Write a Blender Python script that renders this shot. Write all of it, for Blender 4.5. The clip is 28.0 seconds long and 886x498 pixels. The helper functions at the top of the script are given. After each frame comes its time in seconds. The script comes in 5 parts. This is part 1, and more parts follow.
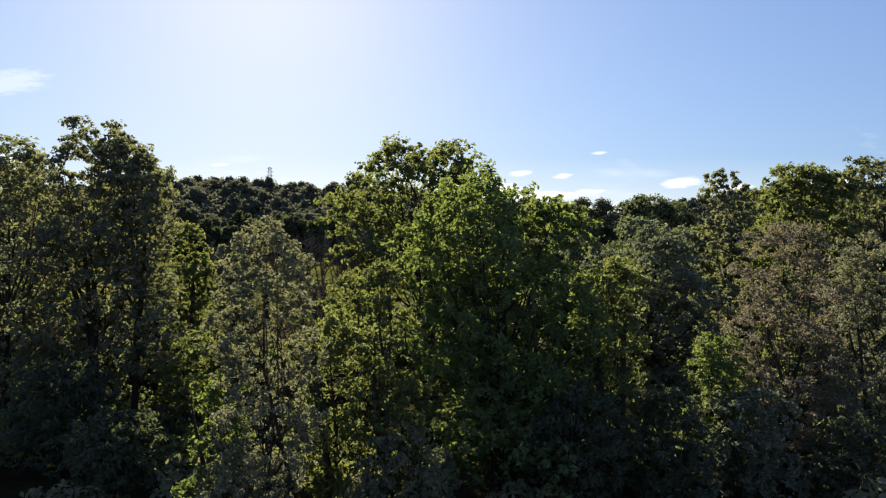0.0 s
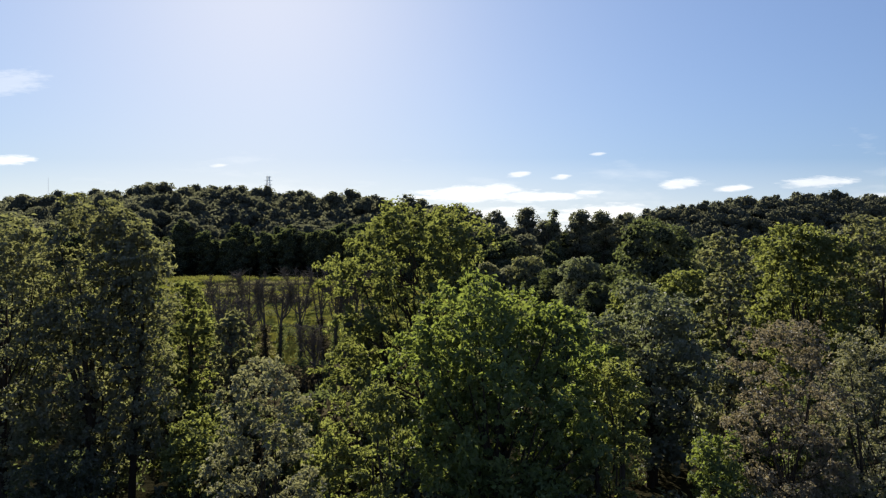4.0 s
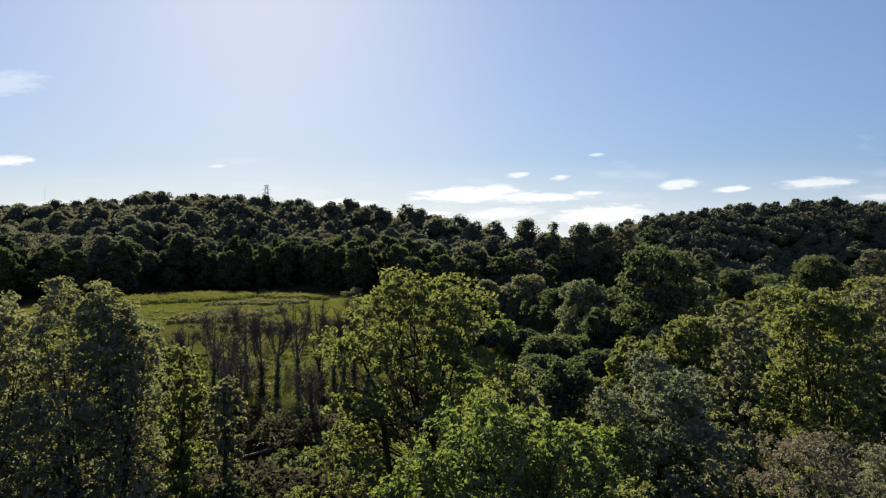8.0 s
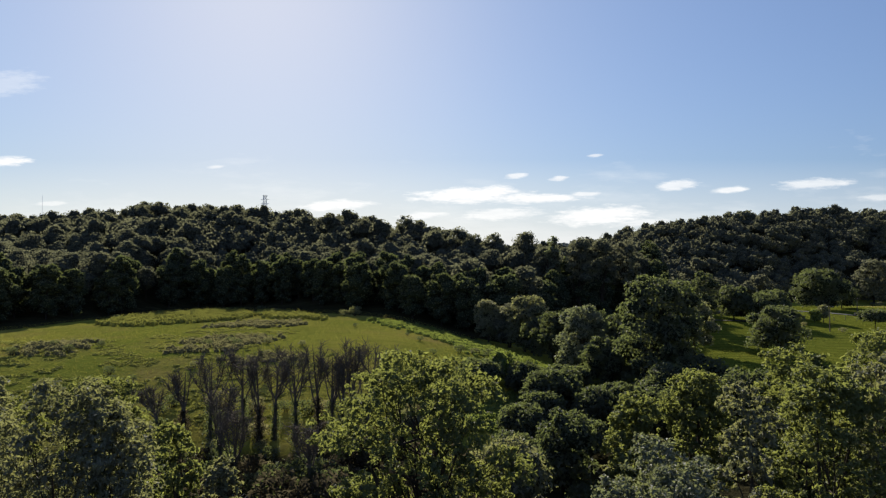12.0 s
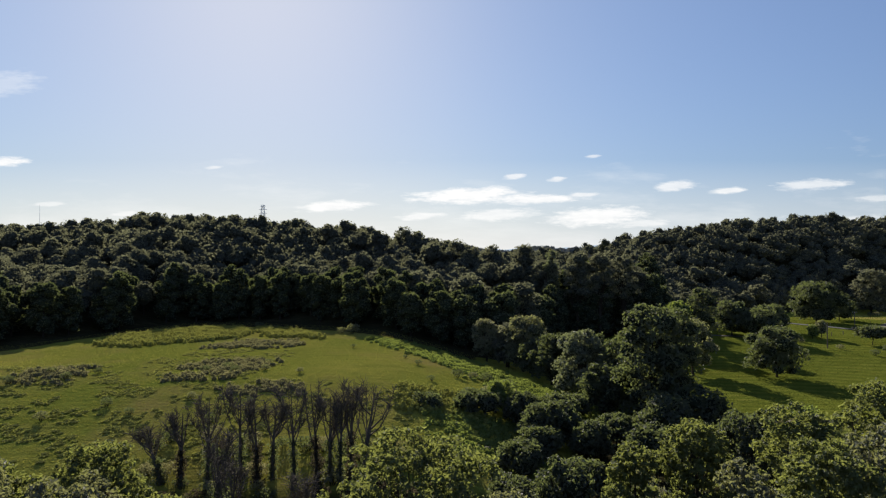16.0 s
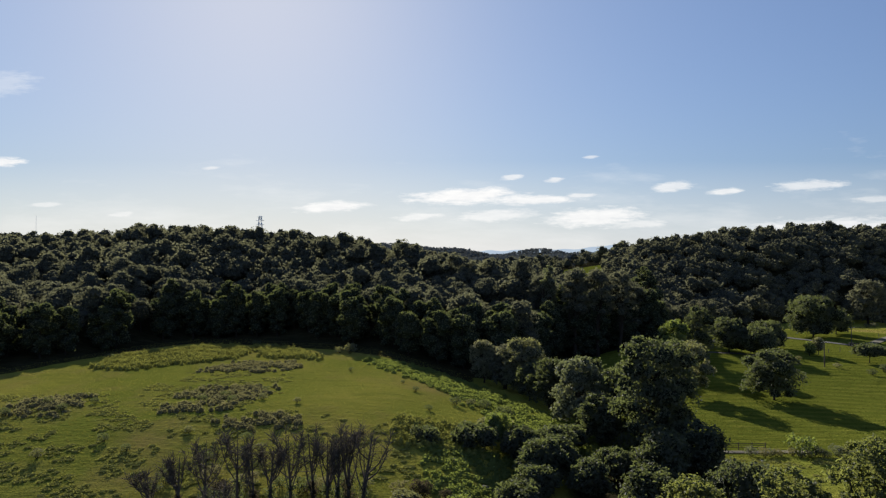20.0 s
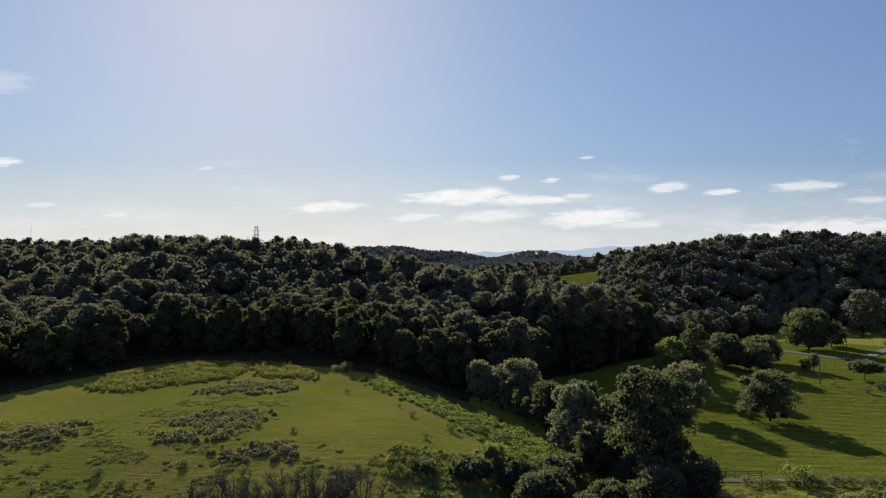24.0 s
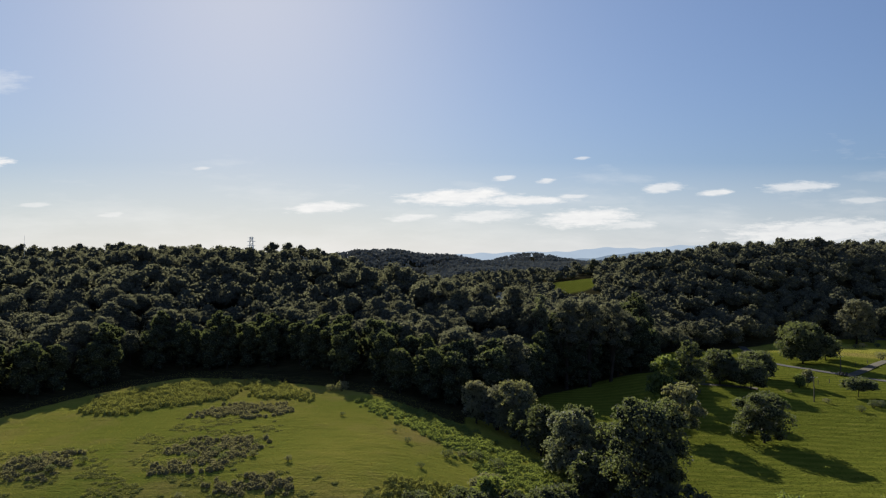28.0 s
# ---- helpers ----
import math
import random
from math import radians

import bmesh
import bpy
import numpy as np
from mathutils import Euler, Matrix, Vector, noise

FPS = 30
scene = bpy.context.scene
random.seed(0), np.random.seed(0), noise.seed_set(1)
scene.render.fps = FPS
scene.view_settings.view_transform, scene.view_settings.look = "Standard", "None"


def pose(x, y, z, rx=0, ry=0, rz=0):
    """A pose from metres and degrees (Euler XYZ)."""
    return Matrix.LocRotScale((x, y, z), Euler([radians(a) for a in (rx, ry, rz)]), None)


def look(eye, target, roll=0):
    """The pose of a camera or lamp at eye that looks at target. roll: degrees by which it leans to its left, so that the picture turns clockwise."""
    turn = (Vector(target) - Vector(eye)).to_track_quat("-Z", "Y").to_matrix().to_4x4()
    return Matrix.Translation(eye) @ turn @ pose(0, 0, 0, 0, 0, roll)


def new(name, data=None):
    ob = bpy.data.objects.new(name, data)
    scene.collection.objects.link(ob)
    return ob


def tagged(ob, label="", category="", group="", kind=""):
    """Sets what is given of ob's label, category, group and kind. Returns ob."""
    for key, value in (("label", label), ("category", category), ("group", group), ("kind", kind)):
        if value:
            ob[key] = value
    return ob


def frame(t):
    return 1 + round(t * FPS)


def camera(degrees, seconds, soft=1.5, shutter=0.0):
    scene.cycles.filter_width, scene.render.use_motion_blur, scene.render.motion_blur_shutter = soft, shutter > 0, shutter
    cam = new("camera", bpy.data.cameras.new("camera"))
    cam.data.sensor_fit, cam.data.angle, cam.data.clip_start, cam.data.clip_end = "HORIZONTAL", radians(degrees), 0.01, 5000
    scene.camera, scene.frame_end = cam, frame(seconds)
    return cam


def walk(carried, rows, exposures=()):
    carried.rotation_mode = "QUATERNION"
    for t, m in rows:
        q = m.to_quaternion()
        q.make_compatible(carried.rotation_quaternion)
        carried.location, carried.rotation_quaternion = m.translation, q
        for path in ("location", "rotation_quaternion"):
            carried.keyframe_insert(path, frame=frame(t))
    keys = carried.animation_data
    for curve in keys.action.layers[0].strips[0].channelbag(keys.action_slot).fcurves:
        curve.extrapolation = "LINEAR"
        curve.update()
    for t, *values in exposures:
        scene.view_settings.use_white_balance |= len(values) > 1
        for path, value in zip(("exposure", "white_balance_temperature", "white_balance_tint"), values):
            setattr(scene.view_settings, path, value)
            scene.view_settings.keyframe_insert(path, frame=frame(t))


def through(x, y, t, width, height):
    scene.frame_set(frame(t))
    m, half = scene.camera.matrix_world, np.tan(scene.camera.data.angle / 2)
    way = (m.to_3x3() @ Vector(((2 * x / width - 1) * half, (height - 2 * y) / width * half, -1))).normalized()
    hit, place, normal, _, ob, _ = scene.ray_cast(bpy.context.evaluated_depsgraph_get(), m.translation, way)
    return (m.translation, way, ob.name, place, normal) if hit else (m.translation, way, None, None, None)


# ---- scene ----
LENS = 70.0
cam = camera(LENS, 28.0, soft=1.2)
# seconds, sideways, forwards, height, tilt above level, turn
RIDE = [
    (0.0, 0.0, 0.0, 10.0, 0.83, 0.31), (1.0, 0.0, 0.0, 11.02, 0.85, 0.28), (2.0, 0.0, 0.0, 12.03, 0.87, 0.25),
    (3.5, 0.0, 0.0, 13.55, 0.9, 0.21), (5.5, 0.0, 0.0, 15.65, 0.93, 0.16), (6.5, 0.0, 0.08, 16.65, 0.95, 0.13),
    (7.0, -0.05, 0.35, 17.18, 0.96, 0.11), (7.5, -0.12, 0.85, 17.78, 0.97, 0.1), (8.0, -0.21, 1.5, 18.4, 0.97, 0.08),
    (8.5, -0.29, 2.1, 19.06, 0.98, 0.07), (9.0, -0.34, 2.38, 19.72, 0.99, 0.05), (10.0, -0.35, 2.45, 20.92, 1.01, 0.03),
    (11.0, -0.35, 2.45, 22.14, 1.02, 0.0), (12.5, -0.35, 2.45, 23.94, 1.05, -0.05), (14.5, -0.35, 2.45, 26.25, 1.08, -0.13),
    (16.0, -0.35, 2.45, 28.08, 1.1, -0.2), (18.0, -0.35, 2.45, 30.75, 1.13, -0.3), (20.0, -0.35, 2.45, 33.37, 1.16, -0.42),
    (21.5, -0.35, 2.45, 35.38, 1.17, -0.53), (23.5, -0.35, 2.45, 37.75, 1.19, -0.7), (25.0, -0.35, 2.45, 39.57, 1.21, -0.82),
    (26.5, -0.35, 2.45, 41.45, 1.22, -0.98), (28.0, -0.35, 2.45, 43.6, 1.23, -1.15)]
EXPOSURES = [(0.0, 1.85), (3.0, 1.72), (8.0, 1.58), (17.0, 1.45), (28.0, 1.3)]
walk(cam, [(t, pose(x, y, z, 90 + tilt, 0, turn)) for t, x, y, z, tilt, turn in RIDE], EXPOSURES)

# ---- sky and sun ----
SUN_UP, SUN_LEFT = 26.0, 16.0          # degrees above the horizon, and to the left of the way ahead
world = bpy.data.worlds.new("sky")
scene.world = world
world.use_nodes = True
wt = world.node_tree
wt.nodes.clear()


def wire(tree, kind, **inputs):
    """A node with its inputs set from values or from the sockets of other nodes."""
    node = tree.nodes.new(kind)
    for key, value in inputs.items():
        socket = node.inputs[int(key[1:])] if key[0] == "i" and key[1:].isdigit() else node.inputs[key.replace("_", " ")]
        if isinstance(value, bpy.types.NodeSocket):
            tree.links.new(value, socket)
        else:
            socket.default_value = value
    return node


def sums(tree, op, a, b=0.0, c=0.0):
    node = tree.nodes.new("ShaderNodeMath")
    node.operation = op
    for i, value in enumerate((a, b, c)):
        if isinstance(value, bpy.types.NodeSocket):
            tree.links.new(value, node.inputs[i])
        else:
            node.inputs[i].default_value = value
    return node.outputs[0]


def ramp(tree, value, stops):
    node = tree.nodes.new("ShaderNodeValToRGB")
    tree.links.new(value, node.inputs[0])
    while len(node.color_ramp.elements) < len(stops):
        node.color_ramp.elements.new(0.5)
    for element, (at, colour) in zip(node.color_ramp.elements, stops):
        element.position = at
        element.color = (*colour, 1) if len(colour) == 3 else colour
    return node.outputs[0]


def blend(tree, amount, a, b, how="MIX"):
    node = tree.nodes.new("ShaderNodeMix")
    node.data_type, node.blend_type = "RGBA", how
    for i, value in ((0, amount), (6, a), (7, b)):
        if isinstance(value, bpy.types.NodeSocket):
            tree.links.new(value, node.inputs[i])
        else:
            node.inputs[i].default_value = value if i == 0 else (*value, 1)
    return node.outputs[2]


sky = wt.nodes.new("ShaderNodeTexSky")
sky.sky_type, sky.sun_disc = "NISHITA", False
sky.sun_elevation, sky.sun_rotation = radians(SUN_UP), radians(-SUN_LEFT)
sky.air_density, sky.dust_density, sky.ozone_density = 1.0, 0.5, 3.0
# fair-weather clouds near the horizon: bearing, height (both as slopes), half sizes, strength
CLOUDS = [
    (0.045, 0.104, 0.098, 0.0145, 1.0), (0.155, 0.098, 0.075, 0.009, 0.9), (0.225, 0.105, 0.03, 0.004, 0.7),
    (0.25, 0.071, 0.088, 0.017, 0.9), (0.09, 0.073, 0.07, 0.011, 0.7), (-0.03, 0.071, 0.042, 0.007, 0.7),
    (-0.17, 0.087, 0.06, 0.0095, 0.9), (0.372, 0.119, 0.037, 0.0095, 0.7), (0.458, 0.112, 0.03, 0.006, 0.8),
    (0.59, 0.121, 0.066, 0.0095, 0.65), (0.115, 0.134, 0.02, 0.005, 0.7), (0.185, 0.13, 0.017, 0.0045, 0.75),
    (0.242, 0.166, 0.014, 0.003, 0.6), (-0.36, 0.148, 0.017, 0.0035, 0.6), (-0.69, 0.157, 0.045, 0.0085, 0.95),
    (-0.5, 0.075, 0.028, 0.005, 0.6), (0.62, 0.05, 0.18, 0.022, 0.75), (-0.7, 0.28, 0.07, 0.022, 0.3),
    (0.32, 0.06, 0.05, 0.008, 0.6), (-0.62, 0.09, 0.03, 0.004, 0.5), (0.7, 0.1, 0.05, 0.006, 0.5)]
way = wire(wt, "ShaderNodeTexCoord").outputs["Generated"]
axes = wire(wt, "ShaderNodeSeparateXYZ", Vector=way).outputs
ahead = sums(wt, "MAXIMUM", axes[1], 0.05)
bearing, rise = sums(wt, "DIVIDE", axes[0], ahead), sums(wt, "DIVIDE", axes[2], ahead)
flat = wire(wt, "ShaderNodeCombineXYZ", X=sums(wt, "MULTIPLY", bearing, 9.0), Y=sums(wt, "MULTIPLY", rise, 42.0), Z=0.0)
ruffle = wire(wt, "ShaderNodeTexNoise", Vector=flat.outputs[0], Scale=3.0, Detail=8.0, Roughness=0.66).outputs[0]
wisp = wire(wt, "ShaderNodeTexNoise", Vector=flat.outputs[0], Scale=0.55, Detail=5.0, Roughness=0.6).outputs[0]
cover = 0.0
for u, v, su, sv, dense in CLOUDS:
    du = sums(wt, "DIVIDE", sums(wt, "SUBTRACT", bearing, u), su)
    dv = sums(wt, "MULTIPLY_ADD", du, -0.32, sums(wt, "DIVIDE", sums(wt, "SUBTRACT", rise, v), sv))
    far = sums(wt, "SQRT", sums(wt, "ADD", sums(wt, "MULTIPLY", du, du), sums(wt, "MULTIPLY", dv, dv)))
    inner = sums(wt, "ADD", sums(wt, "SUBTRACT", 1.0, far), sums(wt, "MULTIPLY", sums(wt, "SUBTRACT", ruffle, 0.47), 1.7))
    spot = wire(wt, "ShaderNodeMapRange", Value=inner, From_Min=0.0, From_Max=0.55, To_Min=0.0, To_Max=dense * 0.9).outputs[0]
    cover = sums(wt, "MAXIMUM", spot, cover)
veil = wire(wt, "ShaderNodeMapRange", Value=sums(wt, "ADD", wisp, sums(wt, "MULTIPLY", rise, -1.4)), From_Min=0.36, From_Max=0.7, To_Min=0.0, To_Max=0.4).outputs[0]
cover = sums(wt, "MAXIMUM", cover, veil)
puff = blend(wt, ruffle, (5.9, 5.95, 6.1), (8.6, 8.4, 8.1))
# the glare round the sun is held back as thin high haze holds it
bright = wire(wt, "ShaderNodeRGBToBW", Color=sky.outputs[0]).outputs[0]
held = sums(wt, "DIVIDE", 1.0, sums(wt, "MULTIPLY_ADD", bright, 0.13, 1.0))
even = wire(wt, "ShaderNodeVectorMath", i0=sky.outputs[0], i1=held)
even.operation = "MULTIPLY"
cool = blend(wt, 1.0, even.outputs[0], (0.945, 1.0, 1.12), "MULTIPLY")
low = wire(wt, "ShaderNodeMapRange", Value=rise, From_Min=0.0, From_Max=0.16, To_Min=0.8, To_Max=0.0).outputs[0]
cool = blend(wt, low, cool, (6.2, 6.35, 6.6))
cool = blend(wt, 0.1, cool, (4.7, 4.9, 5.1))
# a clear, dry sky: deep blue overhead
overhead = wire(wt, "ShaderNodeMapRange", Value=axes[2], From_Min=0.4, From_Max=0.95, To_Min=0.0, To_Max=1.0).outputs[0]
cool = blend(wt, overhead, cool, blend(wt, 1.0, cool, (0.68, 0.72, 0.8), "MULTIPLY"))
# the side of the sky away from the sun is a deeper blue
aside = wire(wt, "ShaderNodeMapRange", Value=bearing, From_Min=0.0, From_Max=0.8, To_Min=0.0, To_Max=1.0).outputs[0]
cool = blend(wt, aside, cool, blend(wt, 1.0, cool, (0.82, 0.855, 0.92), "MULTIPLY"))
air = blend(wt, cover, cool, puff)
back = wire(wt, "ShaderNodeBackground", Color=air, Strength=0.0525)
wire(wt, "ShaderNodeOutputWorld", Surface=back.outputs[0])

sun = new("sun", bpy.data.lights.new("sun", "SUN"))
sun.data.energy, sun.data.angle, sun.data.color = 5.0, radians(0.55), (1.0, 0.93, 0.8)
sx, sy = -math.sin(radians(SUN_LEFT)), math.cos(radians(SUN_LEFT))
sun.matrix_world = look((sx * 100, sy * 100, 100 * math.tan(radians(SUN_UP))), (0, 0, 0))


# ---- materials ----
def material(name):
    mat = bpy.data.materials.new(name)
    mat.use_nodes = True
    mat.node_tree.nodes.clear()
    return mat, mat.node_tree


def leaf_material(name, dark, light, through_colour, gloss=0.06, clump=0.35, through=0.34, each=0.5):
    mat, nt = material(name)
    geo = wire(nt, "ShaderNodeNewGeometry")
    own = wire(nt, "ShaderNodeObjectInfo").outputs["Random"]
    patch = wire(nt, "ShaderNodeTexNoise", Vector=geo.outputs["Position"], Scale=clump, Detail=2.0).outputs[0]
    mixed = sums(nt, "ADD", sums(nt, "MULTIPLY", geo.outputs["Random Per Island"], each), sums(nt, "MULTIPLY", patch, 1.05 - each))
    mixed = sums(nt, "ADD", mixed, sums(nt, "MULTIPLY_ADD", own, 0.3, -0.17))
    colour = blend(nt, mixed, dark, light)
    lit = blend(nt, mixed, tuple(c * 0.7 for c in through_colour), through_colour)
    face = wire(nt, "ShaderNodeBsdfDiffuse", Color=colour, Roughness=0.5)
    glow = wire(nt, "ShaderNodeBsdfTranslucent", Color=lit)
    shine = wire(nt, "ShaderNodeBsdfGlossy", Color=(0.95, 0.95, 0.95, 1), Roughness=0.7)
    body = wire(nt, "ShaderNodeMixShader", i0=through, i1=face.outputs[0], i2=glow.outputs[0])
    coat = wire(nt, "ShaderNodeMixShader", i0=gloss, i1=body.outputs[0], i2=shine.outputs[0])
    wire(nt, "ShaderNodeOutputMaterial", Surface=coat.outputs[0])
    return mat


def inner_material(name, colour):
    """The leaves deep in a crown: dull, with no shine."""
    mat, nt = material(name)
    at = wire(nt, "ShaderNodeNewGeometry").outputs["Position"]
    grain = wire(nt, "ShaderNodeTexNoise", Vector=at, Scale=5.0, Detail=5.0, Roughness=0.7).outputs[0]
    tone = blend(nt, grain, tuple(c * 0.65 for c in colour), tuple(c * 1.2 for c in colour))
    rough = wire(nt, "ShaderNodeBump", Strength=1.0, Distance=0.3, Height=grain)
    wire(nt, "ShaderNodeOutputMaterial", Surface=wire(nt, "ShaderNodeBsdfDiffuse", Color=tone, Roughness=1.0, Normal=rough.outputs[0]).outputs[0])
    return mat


def plain_material(name, a, b, scale=3.0, rough=0.85, bump=0.4, metal=0.0, detail=6.0):
    mat, nt = material(name)
    at = wire(nt, "ShaderNodeTexCoord").outputs["Object"]
    small = wire(nt, "ShaderNodeTexNoise", Vector=at, Scale=scale, Detail=detail, Roughness=0.65).outputs[0]
    large = wire(nt, "ShaderNodeTexNoise", Vector=at, Scale=scale * 0.17, Detail=3.0).outputs[0]
    amount = sums(nt, "MULTIPLY_ADD", small, 0.9, sums(nt, "MULTIPLY_ADD", large, 0.8, -0.4))
    high = wire(nt, "ShaderNodeBump", Strength=bump, Distance=0.05, Height=small)
    surf = wire(nt, "ShaderNodeBsdfPrincipled", Base_Color=blend(nt, amount, a, b), Roughness=rough, Metallic=metal, Specular_IOR_Level=0.0 if rough > 0.7 else 0.5, Normal=high.outputs[0])
    wire(nt, "ShaderNodeOutputMaterial", Surface=surf.outputs[0])
    return mat


LEAF = {
    "broad": leaf_material("broad_leaves", (0.066, 0.07, 0.055), (0.145, 0.152, 0.107), (0.25, 0.255, 0.085), 0.03),
    "yellow": leaf_material("yellow_green_leaves", (0.042, 0.054, 0.024), (0.102, 0.122, 0.046), (0.265, 0.29, 0.065), 0.022),
    "fresh": leaf_material("fresh_green_leaves", (0.034, 0.056, 0.02), (0.094, 0.132, 0.04), (0.28, 0.34, 0.06), 0.03, 0.35, 0.31),
    "silver": leaf_material("grey_green_leaves", (0.055, 0.065, 0.047), (0.125, 0.138, 0.098), (0.19, 0.21, 0.08), 0.05),
    "olive": leaf_material("olive_feathery_leaves", (0.085, 0.088, 0.057), (0.16, 0.162, 0.1), (0.26, 0.255, 0.105), 0.05),
    "brown": leaf_material("browning_leaves", (0.09, 0.077, 0.056), (0.15, 0.13, 0.09), (0.24, 0.2, 0.105), 0.05),
    # dark colour also stands in for shade on the wood's rim and creek bank
    "dark": leaf_material("dark_and_shaded_leaves", (0.028, 0.034, 0.026), (0.062, 0.073, 0.046), (0.15, 0.178, 0.052), 0.03),
    "wood": leaf_material("woodland_leaves", (0.048, 0.051, 0.047), (0.105, 0.11, 0.086), (0.23, 0.235, 0.13), 0.012, 0.11, 0.3, 0.3),
    "weed": leaf_material("weed_leaves", (0.15, 0.158, 0.042), (0.28, 0.28, 0.085), (0.3, 0.3, 0.07), 0.0, 0.4, 0.26),
    # the far woods' leaf colour holds the blue haze of the air
    "far": leaf_material("haze_tinted_far_leaves", (0.075, 0.088, 0.098), (0.15, 0.168, 0.18), (0.14, 0.15, 0.14), 0.0, 0.05, 0.1, 0.3),
    "brush": leaf_material("withered_brush_leaves", (0.036, 0.031, 0.025), (0.078, 0.067, 0.052), (0.085, 0.073, 0.042), 0.0),
    "lush": leaf_material("lush_weed_leaves", (0.08, 0.105, 0.034), (0.18, 0.21, 0.068), (0.25, 0.3, 0.06), 0.0, 0.15),
    "dry": leaf_material("dry_weed_leaves", (0.14, 0.133, 0.075), (0.25, 0.235, 0.13), (0.24, 0.225, 0.095), 0.0, 0.2),
    "grass": leaf_material("pasture_grass", (0.16, 0.16, 0.034), (0.23, 0.215, 0.048), (0.24, 0.23, 0.044), 0.0, 0.05, 0.35),
    "turf": leaf_material("meadow_grass", (0.078, 0.092, 0.015), (0.115, 0.126, 0.024), (0.125, 0.138, 0.025), 0.0, 0.05, 0.35),
}
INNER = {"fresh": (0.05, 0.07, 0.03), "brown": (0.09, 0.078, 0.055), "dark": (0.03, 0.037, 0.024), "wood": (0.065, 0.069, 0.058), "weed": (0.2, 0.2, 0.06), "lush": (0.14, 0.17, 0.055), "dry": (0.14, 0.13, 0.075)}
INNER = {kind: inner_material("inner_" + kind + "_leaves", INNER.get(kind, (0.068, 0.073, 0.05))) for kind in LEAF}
BARK = plain_material("bark", (0.022, 0.018, 0.015), (0.065, 0.056, 0.047), 4.0, 0.95, 0.8)
DEAD_BARK = plain_material("weathered_dead_bark", (0.055, 0.047, 0.04), (0.16, 0.142, 0.125), 5.0, 0.95, 0.8)
BLEACHED = plain_material("bleached_dead_wood", (0.2, 0.18, 0.15), (0.36, 0.33, 0.29), 5.0, 0.95, 0.6)
POLE_WOOD = plain_material("grey_pole_wood", (0.06, 0.052, 0.044), (0.14, 0.125, 0.11), 6.0, 0.9, 0.3)
GALVANISED = plain_material("galvanised_steel", (0.62, 0.64, 0.66), (0.78, 0.79, 0.8), 2.0, 0.5, 0.05, 0.2)
LANE = plain_material("pale_gravel_lane", (0.08, 0.077, 0.065), (0.14, 0.13, 0.11), 1.5, 0.95, 0.4)
ASPHALT = plain_material("worn_grey_asphalt", (0.06, 0.06, 0.06), (0.1, 0.1, 0.098), 1.2, 1.0, 0.2)
PAINT_DARK = plain_material("dark_paint", (0.03, 0.03, 0.035), (0.06, 0.06, 0.065), 3.0, 0.8, 0.02)
PAINT_WHITE = plain_material("white_paint", (0.7, 0.7, 0.68), (0.82, 0.82, 0.8), 3.0, 0.5, 0.02)
STONE = plain_material("grey_limestone", (0.05, 0.049, 0.043), (0.11, 0.106, 0.093), 2.5, 0.95, 0.6)
ROOFING = plain_material("grey_shingle_roof", (0.16, 0.15, 0.14), (0.28, 0.27, 0.26), 2.0, 0.9, 0.3)
GLASS_DARK = plain_material("dark_window_glass", (0.02, 0.025, 0.03), (0.04, 0.045, 0.05), 1.0, 0.08, 0.0)


